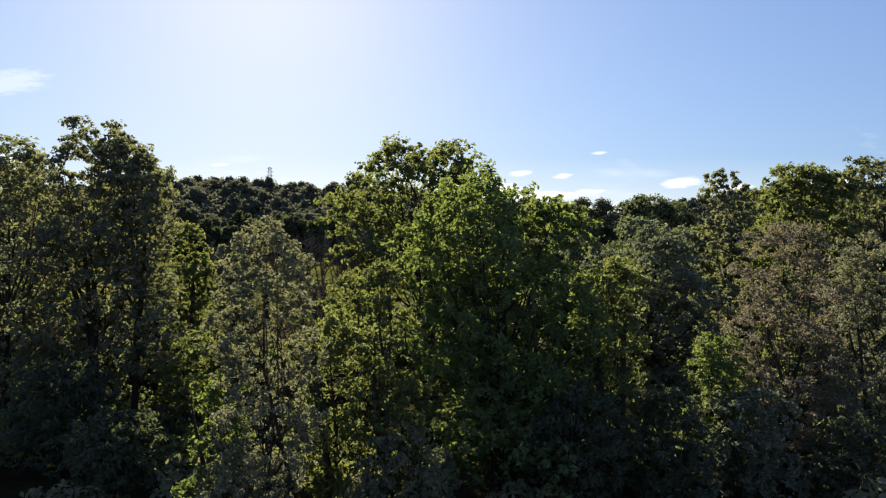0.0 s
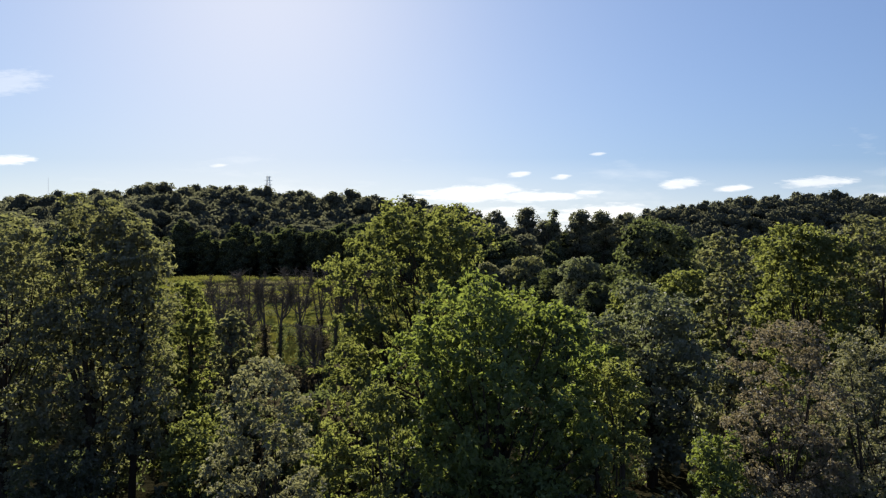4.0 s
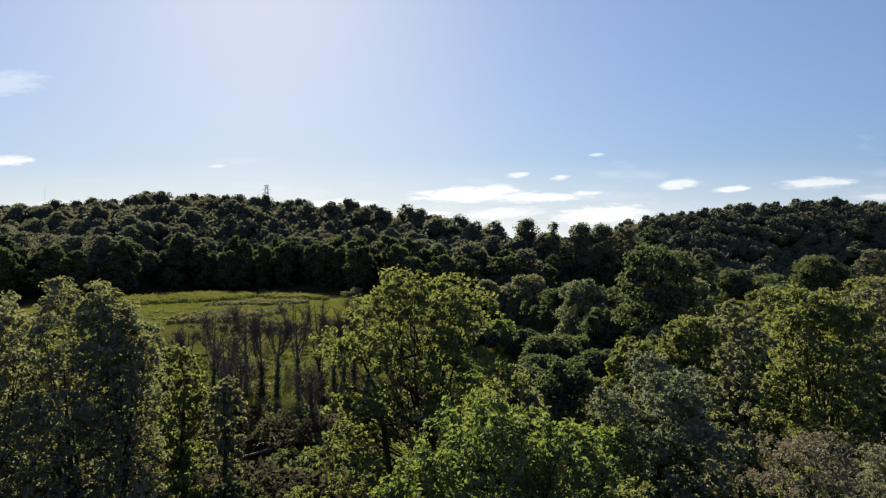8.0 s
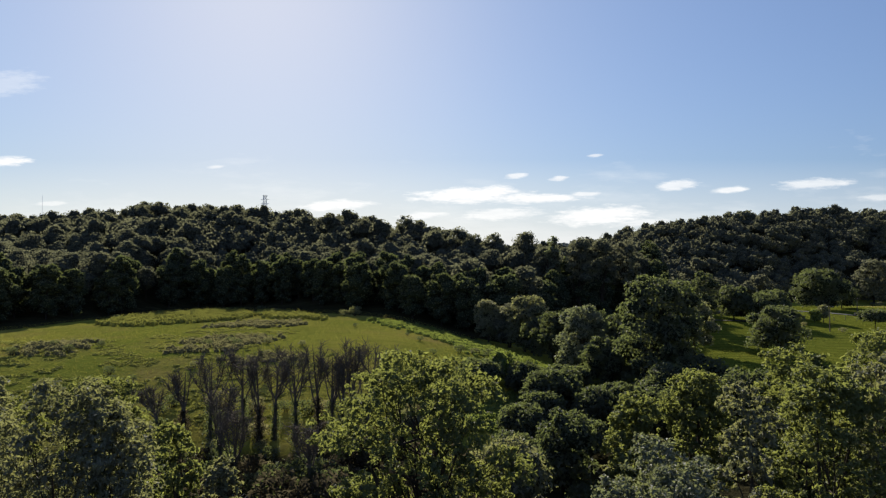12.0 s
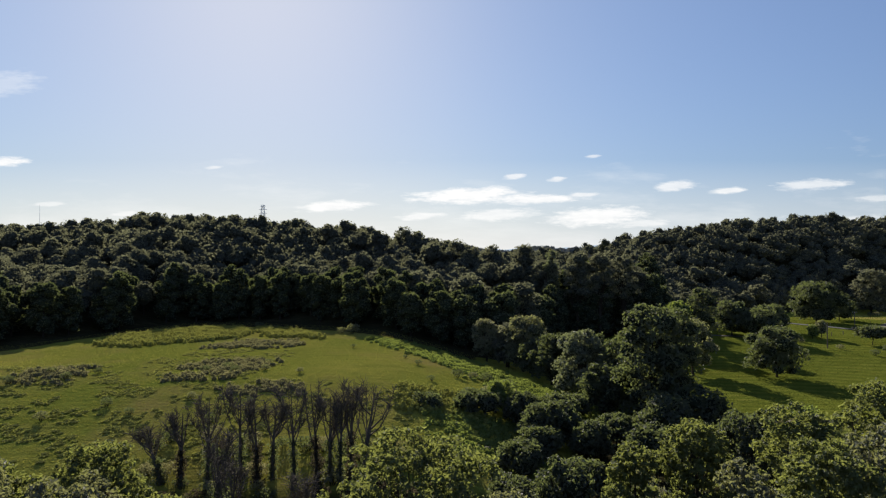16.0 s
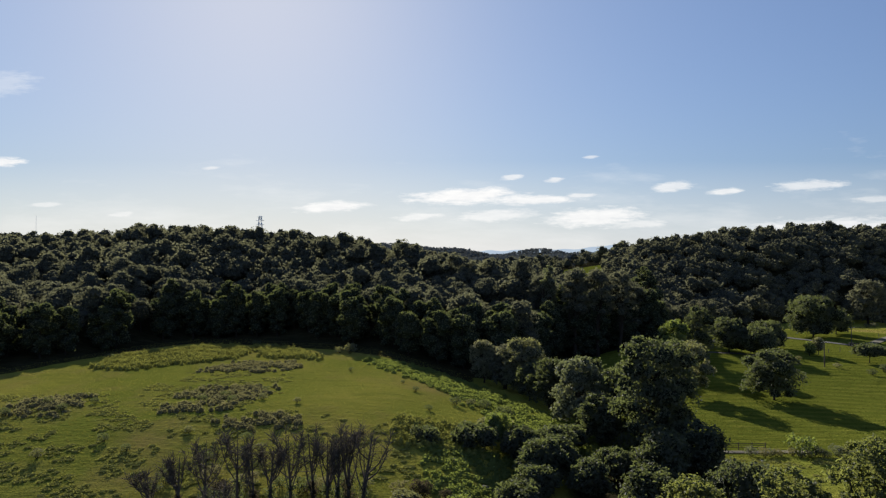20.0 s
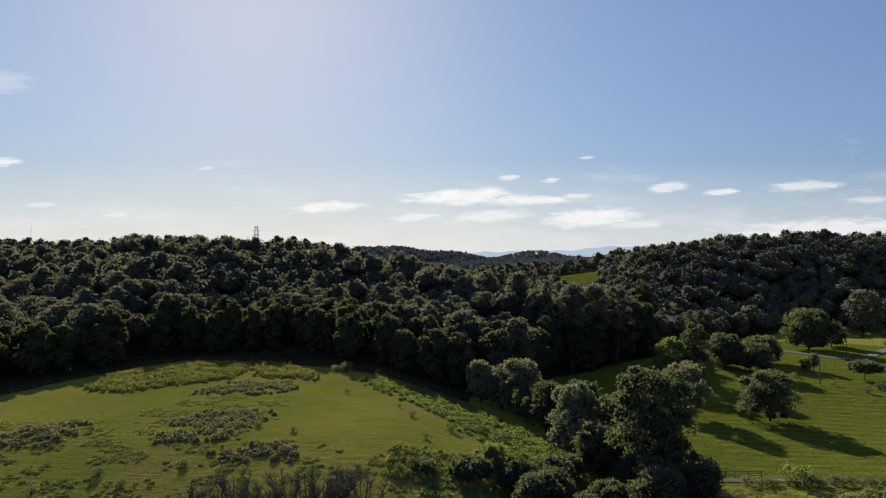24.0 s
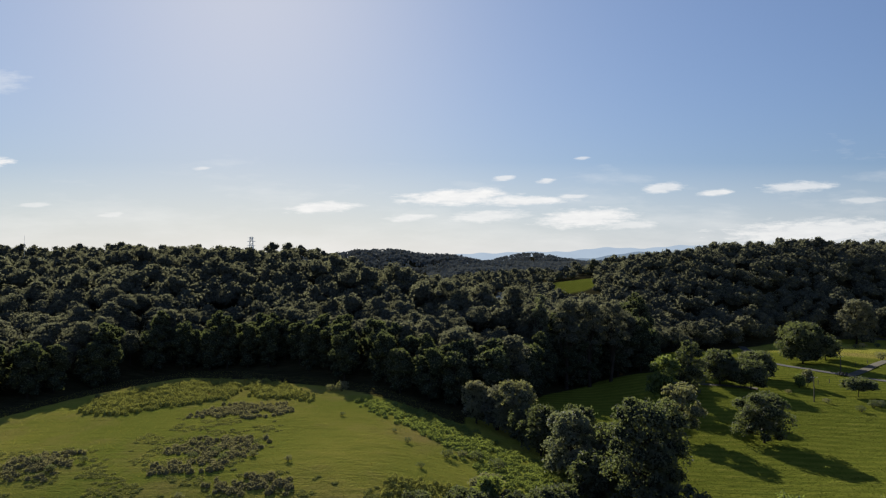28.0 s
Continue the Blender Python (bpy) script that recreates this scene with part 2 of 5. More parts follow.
def ground_material():
    mat, nt = material("meadow_and_woodland_ground")
    at = wire(nt, "ShaderNodeNewGeometry").outputs["Position"]
    kind = wire(nt, "ShaderNodeSeparateColor", Color=wire(nt, "ShaderNodeAttribute").outputs[0])
    nt.nodes["Attribute"].attribute_name = "cover"
    fine = wire(nt, "ShaderNodeTexNoise", Vector=at, Scale=1.3, Detail=8.0, Roughness=0.7).outputs[0]
    mid = wire(nt, "ShaderNodeTexNoise", Vector=at, Scale=0.12, Detail=5.0, Roughness=0.6).outputs[0]
    wide = wire(nt, "ShaderNodeTexNoise", Vector=at, Scale=0.022, Detail=4.0).outputs[0]
    drawn = wire(nt, "ShaderNodeMapping", Vector=at)
    drawn.inputs["Scale"].default_value = (0.16, 0.75, 0.3)
    streak = wire(nt, "ShaderNodeTexNoise", Vector=drawn.outputs[0], Scale=1.0, Detail=6.0, Roughness=0.65).outputs[0]
    mix = sums(nt, "ADD", sums(nt, "MULTIPLY", fine, 0.35), sums(nt, "ADD", sums(nt, "MULTIPLY", mid, 0.35), sums(nt, "MULTIPLY_ADD", streak, 0.9, -0.27)))
    pasture = ramp(nt, mix, [(0.3, (0.16, 0.162, 0.034)), (0.48, (0.26, 0.246, 0.047)), (0.62, (0.31, 0.275, 0.058)), (0.78, (0.36, 0.29, 0.08))])
    pasture = blend(nt, wire(nt, "ShaderNodeMapRange", Value=wide, From_Min=0.36, From_Max=0.62).outputs[0], pasture, (0.175, 0.195, 0.034))
    sere = wire(nt, "ShaderNodeTexNoise", Vector=at, Scale=0.035, Detail=5.0, Roughness=0.65).outputs[0]
    pasture = blend(nt, wire(nt, "ShaderNodeMapRange", Value=sere, From_Min=0.5, From_Max=0.68, To_Max=0.85).outputs[0], pasture, (0.27, 0.21, 0.07))
    # mower swaths
    turned = wire(nt, "ShaderNodeVectorRotate", Vector=at, Angle=0.18)
    across = wire(nt, "ShaderNodeTexWave", Vector=turned.outputs[0], Scale=0.085, Distortion=2.2, Detail=2.0)
    across.bands_direction = "Y"
    across.inputs["Detail Scale"].default_value = 0.35
    mown = ramp(nt, mix, [(0.3, (0.094, 0.112, 0.017)), (0.55, (0.142, 0.156, 0.025)), (0.8, (0.19, 0.184, 0.038))])
    mown = blend(nt, sums(nt, "MULTIPLY", across.outputs[1], 0.5), mown, (0.07, 0.09, 0.014))
    # woodland floor; its dark colour also serves as painted shade before the wood
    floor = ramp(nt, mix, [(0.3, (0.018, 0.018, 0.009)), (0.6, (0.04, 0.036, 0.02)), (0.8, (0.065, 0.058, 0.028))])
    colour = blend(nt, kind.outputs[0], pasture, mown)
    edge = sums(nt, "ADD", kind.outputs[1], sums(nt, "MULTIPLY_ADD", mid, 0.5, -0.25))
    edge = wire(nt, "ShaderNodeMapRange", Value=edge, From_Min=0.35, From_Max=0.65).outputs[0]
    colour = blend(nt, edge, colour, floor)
    high = wire(nt, "ShaderNodeBump", Strength=0.9, Distance=0.4, Height=sums(nt, "ADD", fine, sums(nt, "MULTIPLY_ADD", streak, 1.5, mid)))
    surf = wire(nt, "ShaderNodeBsdfDiffuse", Color=colour, Roughness=0.8, Normal=high.outputs[0])
    wire(nt, "ShaderNodeOutputMaterial", Surface=surf.outputs[0])
    return mat


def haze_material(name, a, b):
    """Far hills: a plain glowing backdrop, kilometres of hazy air put into their colour."""
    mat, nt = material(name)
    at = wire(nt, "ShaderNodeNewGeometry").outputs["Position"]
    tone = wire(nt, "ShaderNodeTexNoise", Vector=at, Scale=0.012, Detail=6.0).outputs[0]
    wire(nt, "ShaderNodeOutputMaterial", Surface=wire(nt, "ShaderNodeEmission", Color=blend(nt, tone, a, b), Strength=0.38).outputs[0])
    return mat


# ---- the lie of the land ----
def rise_between(a, b, v):
    u = np.clip((v - a) / (b - a), 0, 1)
    return u * u * (3 - 2 * u)


def lay(x, y):
    """Height of the ground at x, y (arrays or numbers)."""
    x, y = np.asarray(x, float), np.asarray(y, float)
    valley = np.interp(y, [-4000, 0, 30, 50, 85, 115, 150, 230, 300, 360, 430, 520, 700, 1200], [-1, -1, -2, -5, -5, 0, 0, -4.5, -4, 1, 12, 25, 26, 20])
    west = np.interp(y, [-4000, 0, 30, 50, 66, 84, 115, 150, 230, 300], [-1, -1, -2, -4, -2.5, 0, 0, 0, -4.5, -4])
    valley = np.where(y < 300, valley + (west - valley) * (1 - rise_between(0, 26, x)), valley)
    pasture = 7.6 * rise_between(64, 120, y) * (1 - rise_between(-14, 34, x + 0.06 * (y - 110))) * (1 - 0.3 * rise_between(-70, -160, x))
    z = valley * (1 - rise_between(40, -20, x) * rise_between(105, 160, y)) + pasture
    z = z + 0.2 * rise_between(150, 190, y) * rise_between(10, -40, x)
    crest = np.interp(x, [-600, -400, -270, -180, -137, -90, -40, -15, 15, 40, 75, 110], [22.5, 28.5, 30.5, 35.5, 39.8, 36.6, 32.6, 26.5, 20, 14, 10, -2])
    at_y = np.interp(x, [-150, -20, 40, 110], [332, 296, 246, 250])
    foot = np.interp(x, [-150, -106, -97, -80, -60, -33, -17, 0, 10, 22, 38, 60], [148, 168, 194, 218, 216, 202, 188, 177, 174, 187, 214, 230])
    up = rise_between(foot, at_y + 12, y)
    u = np.clip((y - foot) / (at_y - foot), 0, 1)
    up = 0.55 * u + 0.45 * up
    behind = rise_between(at_y + 15, at_y + 130, y)
    hill = np.where(x < 110, np.maximum(crest - z, 0) * up * (1 - 0.5 * behind), 0)
    hill = hill * (1 - rise_between(75, 112, x))
    z = z + hill
    far_left = 46 * np.exp(-((y - 540) / 70.0) ** 2) * rise_between(-10, -110, x)
    ridge_top = np.interp(x, [60, 126, 180, 240, 300, 420, 700], [14, 32, 41, 45.5, 46.5, 44, 40])
    ridge_foot = np.interp(x, [80, 200, 400], [300, 338, 340])
    right = np.maximum(ridge_top - valley, 0) * (0.5 * np.clip((y - ridge_foot) / (432 - ridge_foot), 0, 1) + 0.5 * rise_between(ridge_foot, 440, y)) * rise_between(50, 150, x)
    right = right * (1 - 0.55 * rise_between(450, 620, y))
    mid_hill = 37 * np.exp(-((y - 1230) / 160.0) ** 2 - ((x + 40) / np.where(x < -40, 320.0, 150.0)) ** 2)
    back_hill = 30 * np.exp(-((y - 1900) / 200.0) ** 2 - ((x - 300) / 120.0) ** 2)
    swell = 4.0 * rise_between(140, 215, y) * (1 - rise_between(262, 330, y)) * rise_between(48, 80, x)
    z = np.maximum(z, far_left) + swell + right + mid_hill + back_hill
    z = z * (1 - rise_between(2200, 3200, y)) * (1 - 0.7 * rise_between(700, 1500, np.abs(x)) * (y < 1000))
    z = z + 0.25 * np.sin(x * 0.11 + 1.3 * np.sin(y * 0.07)) * np.sin(y * 0.09) * rise_between(80, 120, y)
    return z


def wooded(x, y):
    """How far the ground at x, y lies under trees, from 0 to 1."""
    x, y = np.asarray(x, float), np.asarray(y, float)
    foot = np.interp(x, [-150, -106, -97, -80, -60, -33, -17, 0, 10, 22, 38, 60], [146, 166, 192, 214, 212, 199, 186, 175, 172, 185, 212, 228])
    left = rise_between(foot - 3, foot + 3, y) * (1 - rise_between(62, 70, x - 0.25 * (y - 170)))
    right = rise_between(0, 10, y - np.interp(x, [60, 110, 200, 400], [235, 285, 342, 345]))
    near = (1 - rise_between(72, 85, y)) + rise_between(58, 70, y) * (1 - rise_between(108, 116, y)) * rise_between(14, 24, x) * (1 - rise_between(46, 52, x))
    clearing = np.exp(-(((x - 113) / 22.0) ** 2 + ((y - 505) / 55.0) ** 2) ** 2)
    return np.clip(np.maximum(np.maximum(left, right) * (1 - clearing), near), 0, 1)


def mown(x, y):
    x, y = np.asarray(x, float), np.asarray(y, float)
    return rise_between(26, 34, x) * rise_between(108, 113, y) * (1 - rise_between(0, 12, y - 448 + 1.06 * x) * (x > 150))


def spacing(stops):
    out = []
    for (a, b, step) in stops:
        out += list(np.arange(a, b, step))
    return np.array(out + [stops[-1][1]])


def mesh_from(name, verts, faces, mat=None, smooth=False):
    """faces: an array of shape (n, 3) or (n, 4)."""
    mesh = bpy.data.meshes.new(name)
    n, k = faces.shape
    mesh.vertices.add(len(verts))
    mesh.vertices.foreach_set("co", np.asarray(verts, np.float32).ravel())
    mesh.loops.add(n * k)
    mesh.loops.foreach_set("vertex_index", np.asarray(faces, np.int32).ravel())
    mesh.polygons.add(n)
    mesh.polygons.foreach_set("loop_start", np.arange(0, n * k, k, dtype=np.int32))
    mesh.polygons.foreach_set("loop_total", np.full(n, k, np.int32))
    mesh.polygons.foreach_set("use_smooth", np.full(n, smooth))
    mesh.update(calc_edges=True)
    if mat:
        mesh.materials.append(mat)
    return mesh


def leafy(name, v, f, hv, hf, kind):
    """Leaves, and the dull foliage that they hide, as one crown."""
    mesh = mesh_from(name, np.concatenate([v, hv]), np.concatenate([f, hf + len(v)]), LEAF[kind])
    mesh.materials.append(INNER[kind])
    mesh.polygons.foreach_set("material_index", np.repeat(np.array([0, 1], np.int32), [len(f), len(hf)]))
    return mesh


def sheet(xs, ys, height):
    X, Y = np.meshgrid(xs, ys)
    verts = np.stack([X.ravel(), Y.ravel(), height(X.ravel(), Y.ravel())], 1)
    w = len(xs)
    i, j = np.meshgrid(np.arange(w - 1), np.arange(len(ys) - 1))
    a = (j * w + i).ravel()
    return verts, np.stack([a, a + 1, a + w + 1, a + w], 1)


gx = spacing([(-4200, -1000, 400), (-1000, -320, 40), (-320, 330, 2.5), (330, 1000, 40), (1000, 4200, 400)])
gy = spacing([(-1500, -100, 200), (-100, 60, 8), (60, 470, 2.5), (470, 800, 15), (800, 2600, 60), (2600, 4200, 400)])
gv, gf = sheet(gx, gy, lay)
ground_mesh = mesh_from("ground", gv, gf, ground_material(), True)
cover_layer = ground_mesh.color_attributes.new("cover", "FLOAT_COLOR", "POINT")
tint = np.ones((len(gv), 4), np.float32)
# dark floor also reaches out over the pasture, painted for the wood's shade
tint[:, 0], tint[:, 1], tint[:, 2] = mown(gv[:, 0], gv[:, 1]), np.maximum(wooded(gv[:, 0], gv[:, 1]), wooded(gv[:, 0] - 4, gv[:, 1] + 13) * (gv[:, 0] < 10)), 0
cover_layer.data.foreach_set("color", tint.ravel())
ground = tagged(new("ground", ground_mesh), "rolling green pasture, mown meadow and woodland floor", "ground", kind="structure")


# ---- building blocks ----
def part(name, mesh, parent, label="", mat=None):
    """Links a mesh, or a bmesh, as one object under a thing or a part."""
    if isinstance(mesh, bmesh.types.BMesh):
        data = bpy.data.meshes.new(name)
        mesh.to_mesh(data)
        mesh.free()
        mesh = data
    if mat and not mesh.materials:
        mesh.materials.append(mat)
    ob = new(name, mesh)
    ob.parent = parent
    if label:
        ob["label"] = label
    return ob


def thing(name, at, label, category, group="", kind="", turn=0.0, size=1.0):
    ob = new(name)
    ob.matrix_basis = Matrix.LocRotScale(at, Euler((0, 0, turn)), (size, size, size))
    ob.empty_display_size = 0.3
    return tagged(ob, label, category, group, kind)


def tubes(runs, sides=6):
    """Tapered tubes: each run is a list of (point, radius)."""
    verts, faces, base = [], [], 0
    ring = np.arange(sides) * 2 * math.pi / sides
    for run in runs:
        pts = [np.asarray(p, float) for p, r in run]
        for k, (p, r) in enumerate(run):
            d = pts[min(k + 1, len(pts) - 1)] - pts[max(k - 1, 0)]
            d = d / (np.linalg.norm(d) + 1e-9)
            a = np.cross(d, (0.3, 1, 0.2) if abs(d[2]) > 0.7 else (0, 0, 1.0))
            a = a / (np.linalg.norm(a) + 1e-9)
            b = np.cross(d, a)
            verts.append(pts[k] + r * (np.cos(ring)[:, None] * a + np.sin(ring)[:, None] * b))
        m = len(run)
        for k in range(m - 1):
            for s in range(sides):
                s2 = (s + 1) % sides
                faces.append((base + k * sides + s, base + k * sides + s2, base + (k + 1) * sides + s2, base + (k + 1) * sides + s))
        base += m * sides
    return np.concatenate(verts), np.array(faces)


def leaves(rng, points, outward, size, long=1.7, droop=0.35, lie=0.9, jut=0.6):
    """Folded leaf sprays, one quad each, at the points; half of them face outward, half as they like."""
    n = len(points)
    up = rng.normal(size=(n, 3)) + outward * lie + np.array((0, 0, 0.5))
    up /= np.linalg.norm(up, axis=1)[:, None]
    along = rng.normal(size=(n, 3)) + outward * jut - np.array((0, 0, droop))
    along -= up * np.sum(along * up, 1)[:, None]
    along /= np.linalg.norm(along, axis=1)[:, None] + 1e-9
    side = np.cross(up, along)
    s = (size * rng.uniform(0.6, 1.4, n))[:, None]
    base = points - along * s * 0.5 * long
    tip = points + along * s * 0.5 * long - up * s * 0.25
    left = points + side * s * 0.5 + up * s * 0.18
    right = points - side * s * 0.5 + up * s * 0.18
    verts = np.stack([base, right, tip, left], 1).reshape(-1, 3)
    return verts, np.arange(4 * n).reshape(-1, 4)


def crown_points(rng, blobs, n, shell=0.45, stray=0.12, shoot=0):
    """n places in the outer shells of the blobs (rows of x, y, z, radius, flatness), none deep inside another.
    With shoot, the leaves sit in tufts of so many at the ends of twigs."""
    blobs = np.asarray(blobs, float)
    weight = blobs[:, 3] ** 2
    m = max(1, n // shoot) if shoot else n
    pick = rng.choice(len(blobs), m, p=weight / weight.sum())
    d = rng.normal(size=(m, 3))
    d /= np.linalg.norm(d, axis=1)[:, None]
    d[:, 2] = np.where(d[:, 2] < -0.55, -d[:, 2], d[:, 2])
    r = blobs[pick, 3] * (1 - shell * rng.random(m) ** 1.6 + stray * rng.normal(size=m))
    scale = np.stack([r, r, r * blobs[pick, 4]], 1)
    pts = blobs[pick, :3] + d * scale
    keep = np.ones(m, bool)
    for b in blobs:
        q = (pts - b[:3]) / np.array((1, 1, b[4]))
        keep &= np.linalg.norm(q, axis=1) > b[3] * 0.5
    pts, d = pts[keep], d[keep]
    if not shoot:
        return pts, d
    own = np.repeat(np.arange(len(pts)), np.maximum(3, rng.poisson(shoot * 1.25, len(pts))))
    wide = np.median(blobs[:, 3]) * rng.uniform(0.26, 0.5, len(pts))[own]
    e = rng.normal(size=(len(own), 3))
    e /= np.linalg.norm(e, axis=1)[:, None]
    e = e + d[own] * 0.5
    return pts[own] + e * (wide * rng.random(len(own)) ** 0.5)[:, None] * np.array((1, 1, 0.75)), d[own] * 0.5 + e * 0.6


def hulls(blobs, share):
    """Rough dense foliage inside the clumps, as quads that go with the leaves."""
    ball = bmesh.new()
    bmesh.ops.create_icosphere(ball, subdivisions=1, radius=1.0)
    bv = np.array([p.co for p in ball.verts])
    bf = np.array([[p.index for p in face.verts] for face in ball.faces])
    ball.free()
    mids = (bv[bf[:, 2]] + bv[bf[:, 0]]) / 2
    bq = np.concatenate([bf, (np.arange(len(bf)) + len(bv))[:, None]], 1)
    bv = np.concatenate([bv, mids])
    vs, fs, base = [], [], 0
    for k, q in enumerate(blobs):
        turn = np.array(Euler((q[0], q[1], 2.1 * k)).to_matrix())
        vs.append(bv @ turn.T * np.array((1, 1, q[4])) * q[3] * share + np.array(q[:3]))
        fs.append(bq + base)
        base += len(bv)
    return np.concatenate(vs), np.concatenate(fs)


def crown_blobs(rng, base, top, radius, count, blob, lean=(0, 0), shape="oval"):
    """Clumps spread through a crown between two heights."""
    out = []
    mid, half = (base + top) / 2, (top - base) / 2
    for k in range(count):
        h = -1 + 2 * (k + 0.5) / count
        if shape == "oval":
            wide = math.sqrt(max(0.04, 1 - (h * 0.92) ** 2))
        elif shape == "dome":
            wide = math.sqrt(max(0.05, 1 - max(h, 0) ** 2 * 0.9)) * (0.8 + 0.2 * min(1, h + 1))
        else:
            wide = 0.85 - 0.6 * max(0, h)
        a = k * 2.39996 + rng.uniform(-0.5, 0.5)
        rr = radius * wide * math.sqrt(rng.uniform(0.15, 1)) * 0.78
        b = blob * rng.uniform(0.55, 1.5)
        z = mid + h * (half - b * 0.7)
        out.append((rr * math.cos(a) + lean[0] * (h + 1) / 2, rr * math.sin(a) + lean[1] * (h + 1) / 2, z, b, rng.uniform(0.65, 0.9)))
    return out


def lobed_blobs(rng, base, top, radius, count, blob, lean, shape):
    """Clumps gathered on a few great boughs, with hollows between the boughs."""
    out = []
    for x, y, z, r, flat in crown_blobs(rng, base, top, radius * 0.86, max(14, count // 4), blob * 1.75, lean, shape):
        for k in range(7):
            up = 1.0 - 0.24 * k
            a = k * 2.39996 + rng.uniform(-0.6, 0.6)
            side = math.sqrt(max(0.0, 1 - up * up)) * 0.72
            b = blob * rng.uniform(0.6, 1.15)
            out.append((x + r * side * math.cos(a), y + r * side * math.sin(a), min(z + r * 0.7 * up * flat, top - b * 0.6), b, rng.uniform(0.65, 0.9)))
    return out


def limb_runs(rng, blobs, trunk_top, trunk_radius, every=1):
    runs = []
    for b in blobs[::every]:
        end = np.array(b[:3])
        start = np.array((0, 0, max(trunk_top * rng.uniform(0.3, 0.95), 0.3)))
        if start[2] > end[2]:
            start[2] = max(0.4, end[2] * 0.65)
        mid = (start + end) / 2 + np.array((rng.normal() * 0.25, rng.normal() * 0.25, -0.1 * np.linalg.norm(end - start)))
        r = trunk_radius * rng.uniform(0.22, 0.4)
        runs.append([(start, r), (mid, r * 0.65), (end, r * 0.2)])
    return runs


def tree_meshes(seed, height, radius, base, count, blob, n, leaf, kind, shape="oval", trunk=None, stems=1, lean=(0, 0), inner=0.38, shoot=0, lobed=False):
    """Trunk, limbs and crown meshes of one tree whose foot is at the origin."""
    rng = np.random.default_rng(seed)
    blobs = (lobed_blobs if lobed else crown_blobs)(rng, base, height, radius, count, blob, lean, shape)
    pts, d = crown_points(rng, blobs, n, shoot=shoot)
    v, f = leaves(rng, pts, d, leaf)
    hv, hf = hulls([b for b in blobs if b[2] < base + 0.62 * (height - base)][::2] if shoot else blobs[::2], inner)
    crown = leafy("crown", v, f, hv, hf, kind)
    t = trunk or 0.02 * height
    runs = []
    for s in range(stems):
        ox, oy = (0, 0) if stems == 1 else (rng.uniform(-0.5, 0.5) * radius * 0.4, rng.uniform(-0.3, 0.3) * radius * 0.4)
        w1, w2 = rng.normal(size=2) * 0.02 * height, rng.normal(size=2) * 0.03 * height
        tt = height * rng.uniform(0.74, 0.86)
        runs.append([((ox, oy, -0.8), t * 1.5), ((ox, oy, 0.4), t * 1.1), ((ox + w1[0], oy + w1[1], tt * 0.4), t * 0.8),
                     ((ox * 2 + w2[0] + lean[0] * 0.5, oy * 2 + w2[1] + lean[1] * 0.5, tt * 0.75), t * 0.5), ((ox * 3 + w2[0] + lean[0] * 0.8, oy * 3 + w2[1] + lean[1] * 0.8, tt), t * 0.15)])
    boughs = limb_runs(rng, blobs, height * 0.75, t, 3 if shoot else 1)
    boughs.sort(key=lambda run: -float(np.linalg.norm(run[2][0] - run[0][0])))
    main = 6 if len(boughs) > 20 else 3
    limbs = [mesh_from("limb", *tubes([run], 5), BARK, True) for run in boughs[:main]]
    trunk_mesh = mesh_from("trunk", *tubes(runs + boughs[main:], 6), BARK, True)
    return trunk_mesh, limbs, crown


def plant_tree(name, label, x, y, top, radius, low, count, blob, n, leaf, kind, seed, category="tree", **more):
    foot = float(lay(x, y))
    height = top - foot
    trunk_mesh, limbs, crown = tree_meshes(seed, height, radius, max(0.3, low - foot), count, blob, n, leaf, kind, **more)
    ob = thing(name, (x, y, foot), label, category)
    part("trunk", trunk_mesh, ob)
    for limb in limbs:
        part("limb", limb, ob)
    part("crown", crown, ob)
    return ob


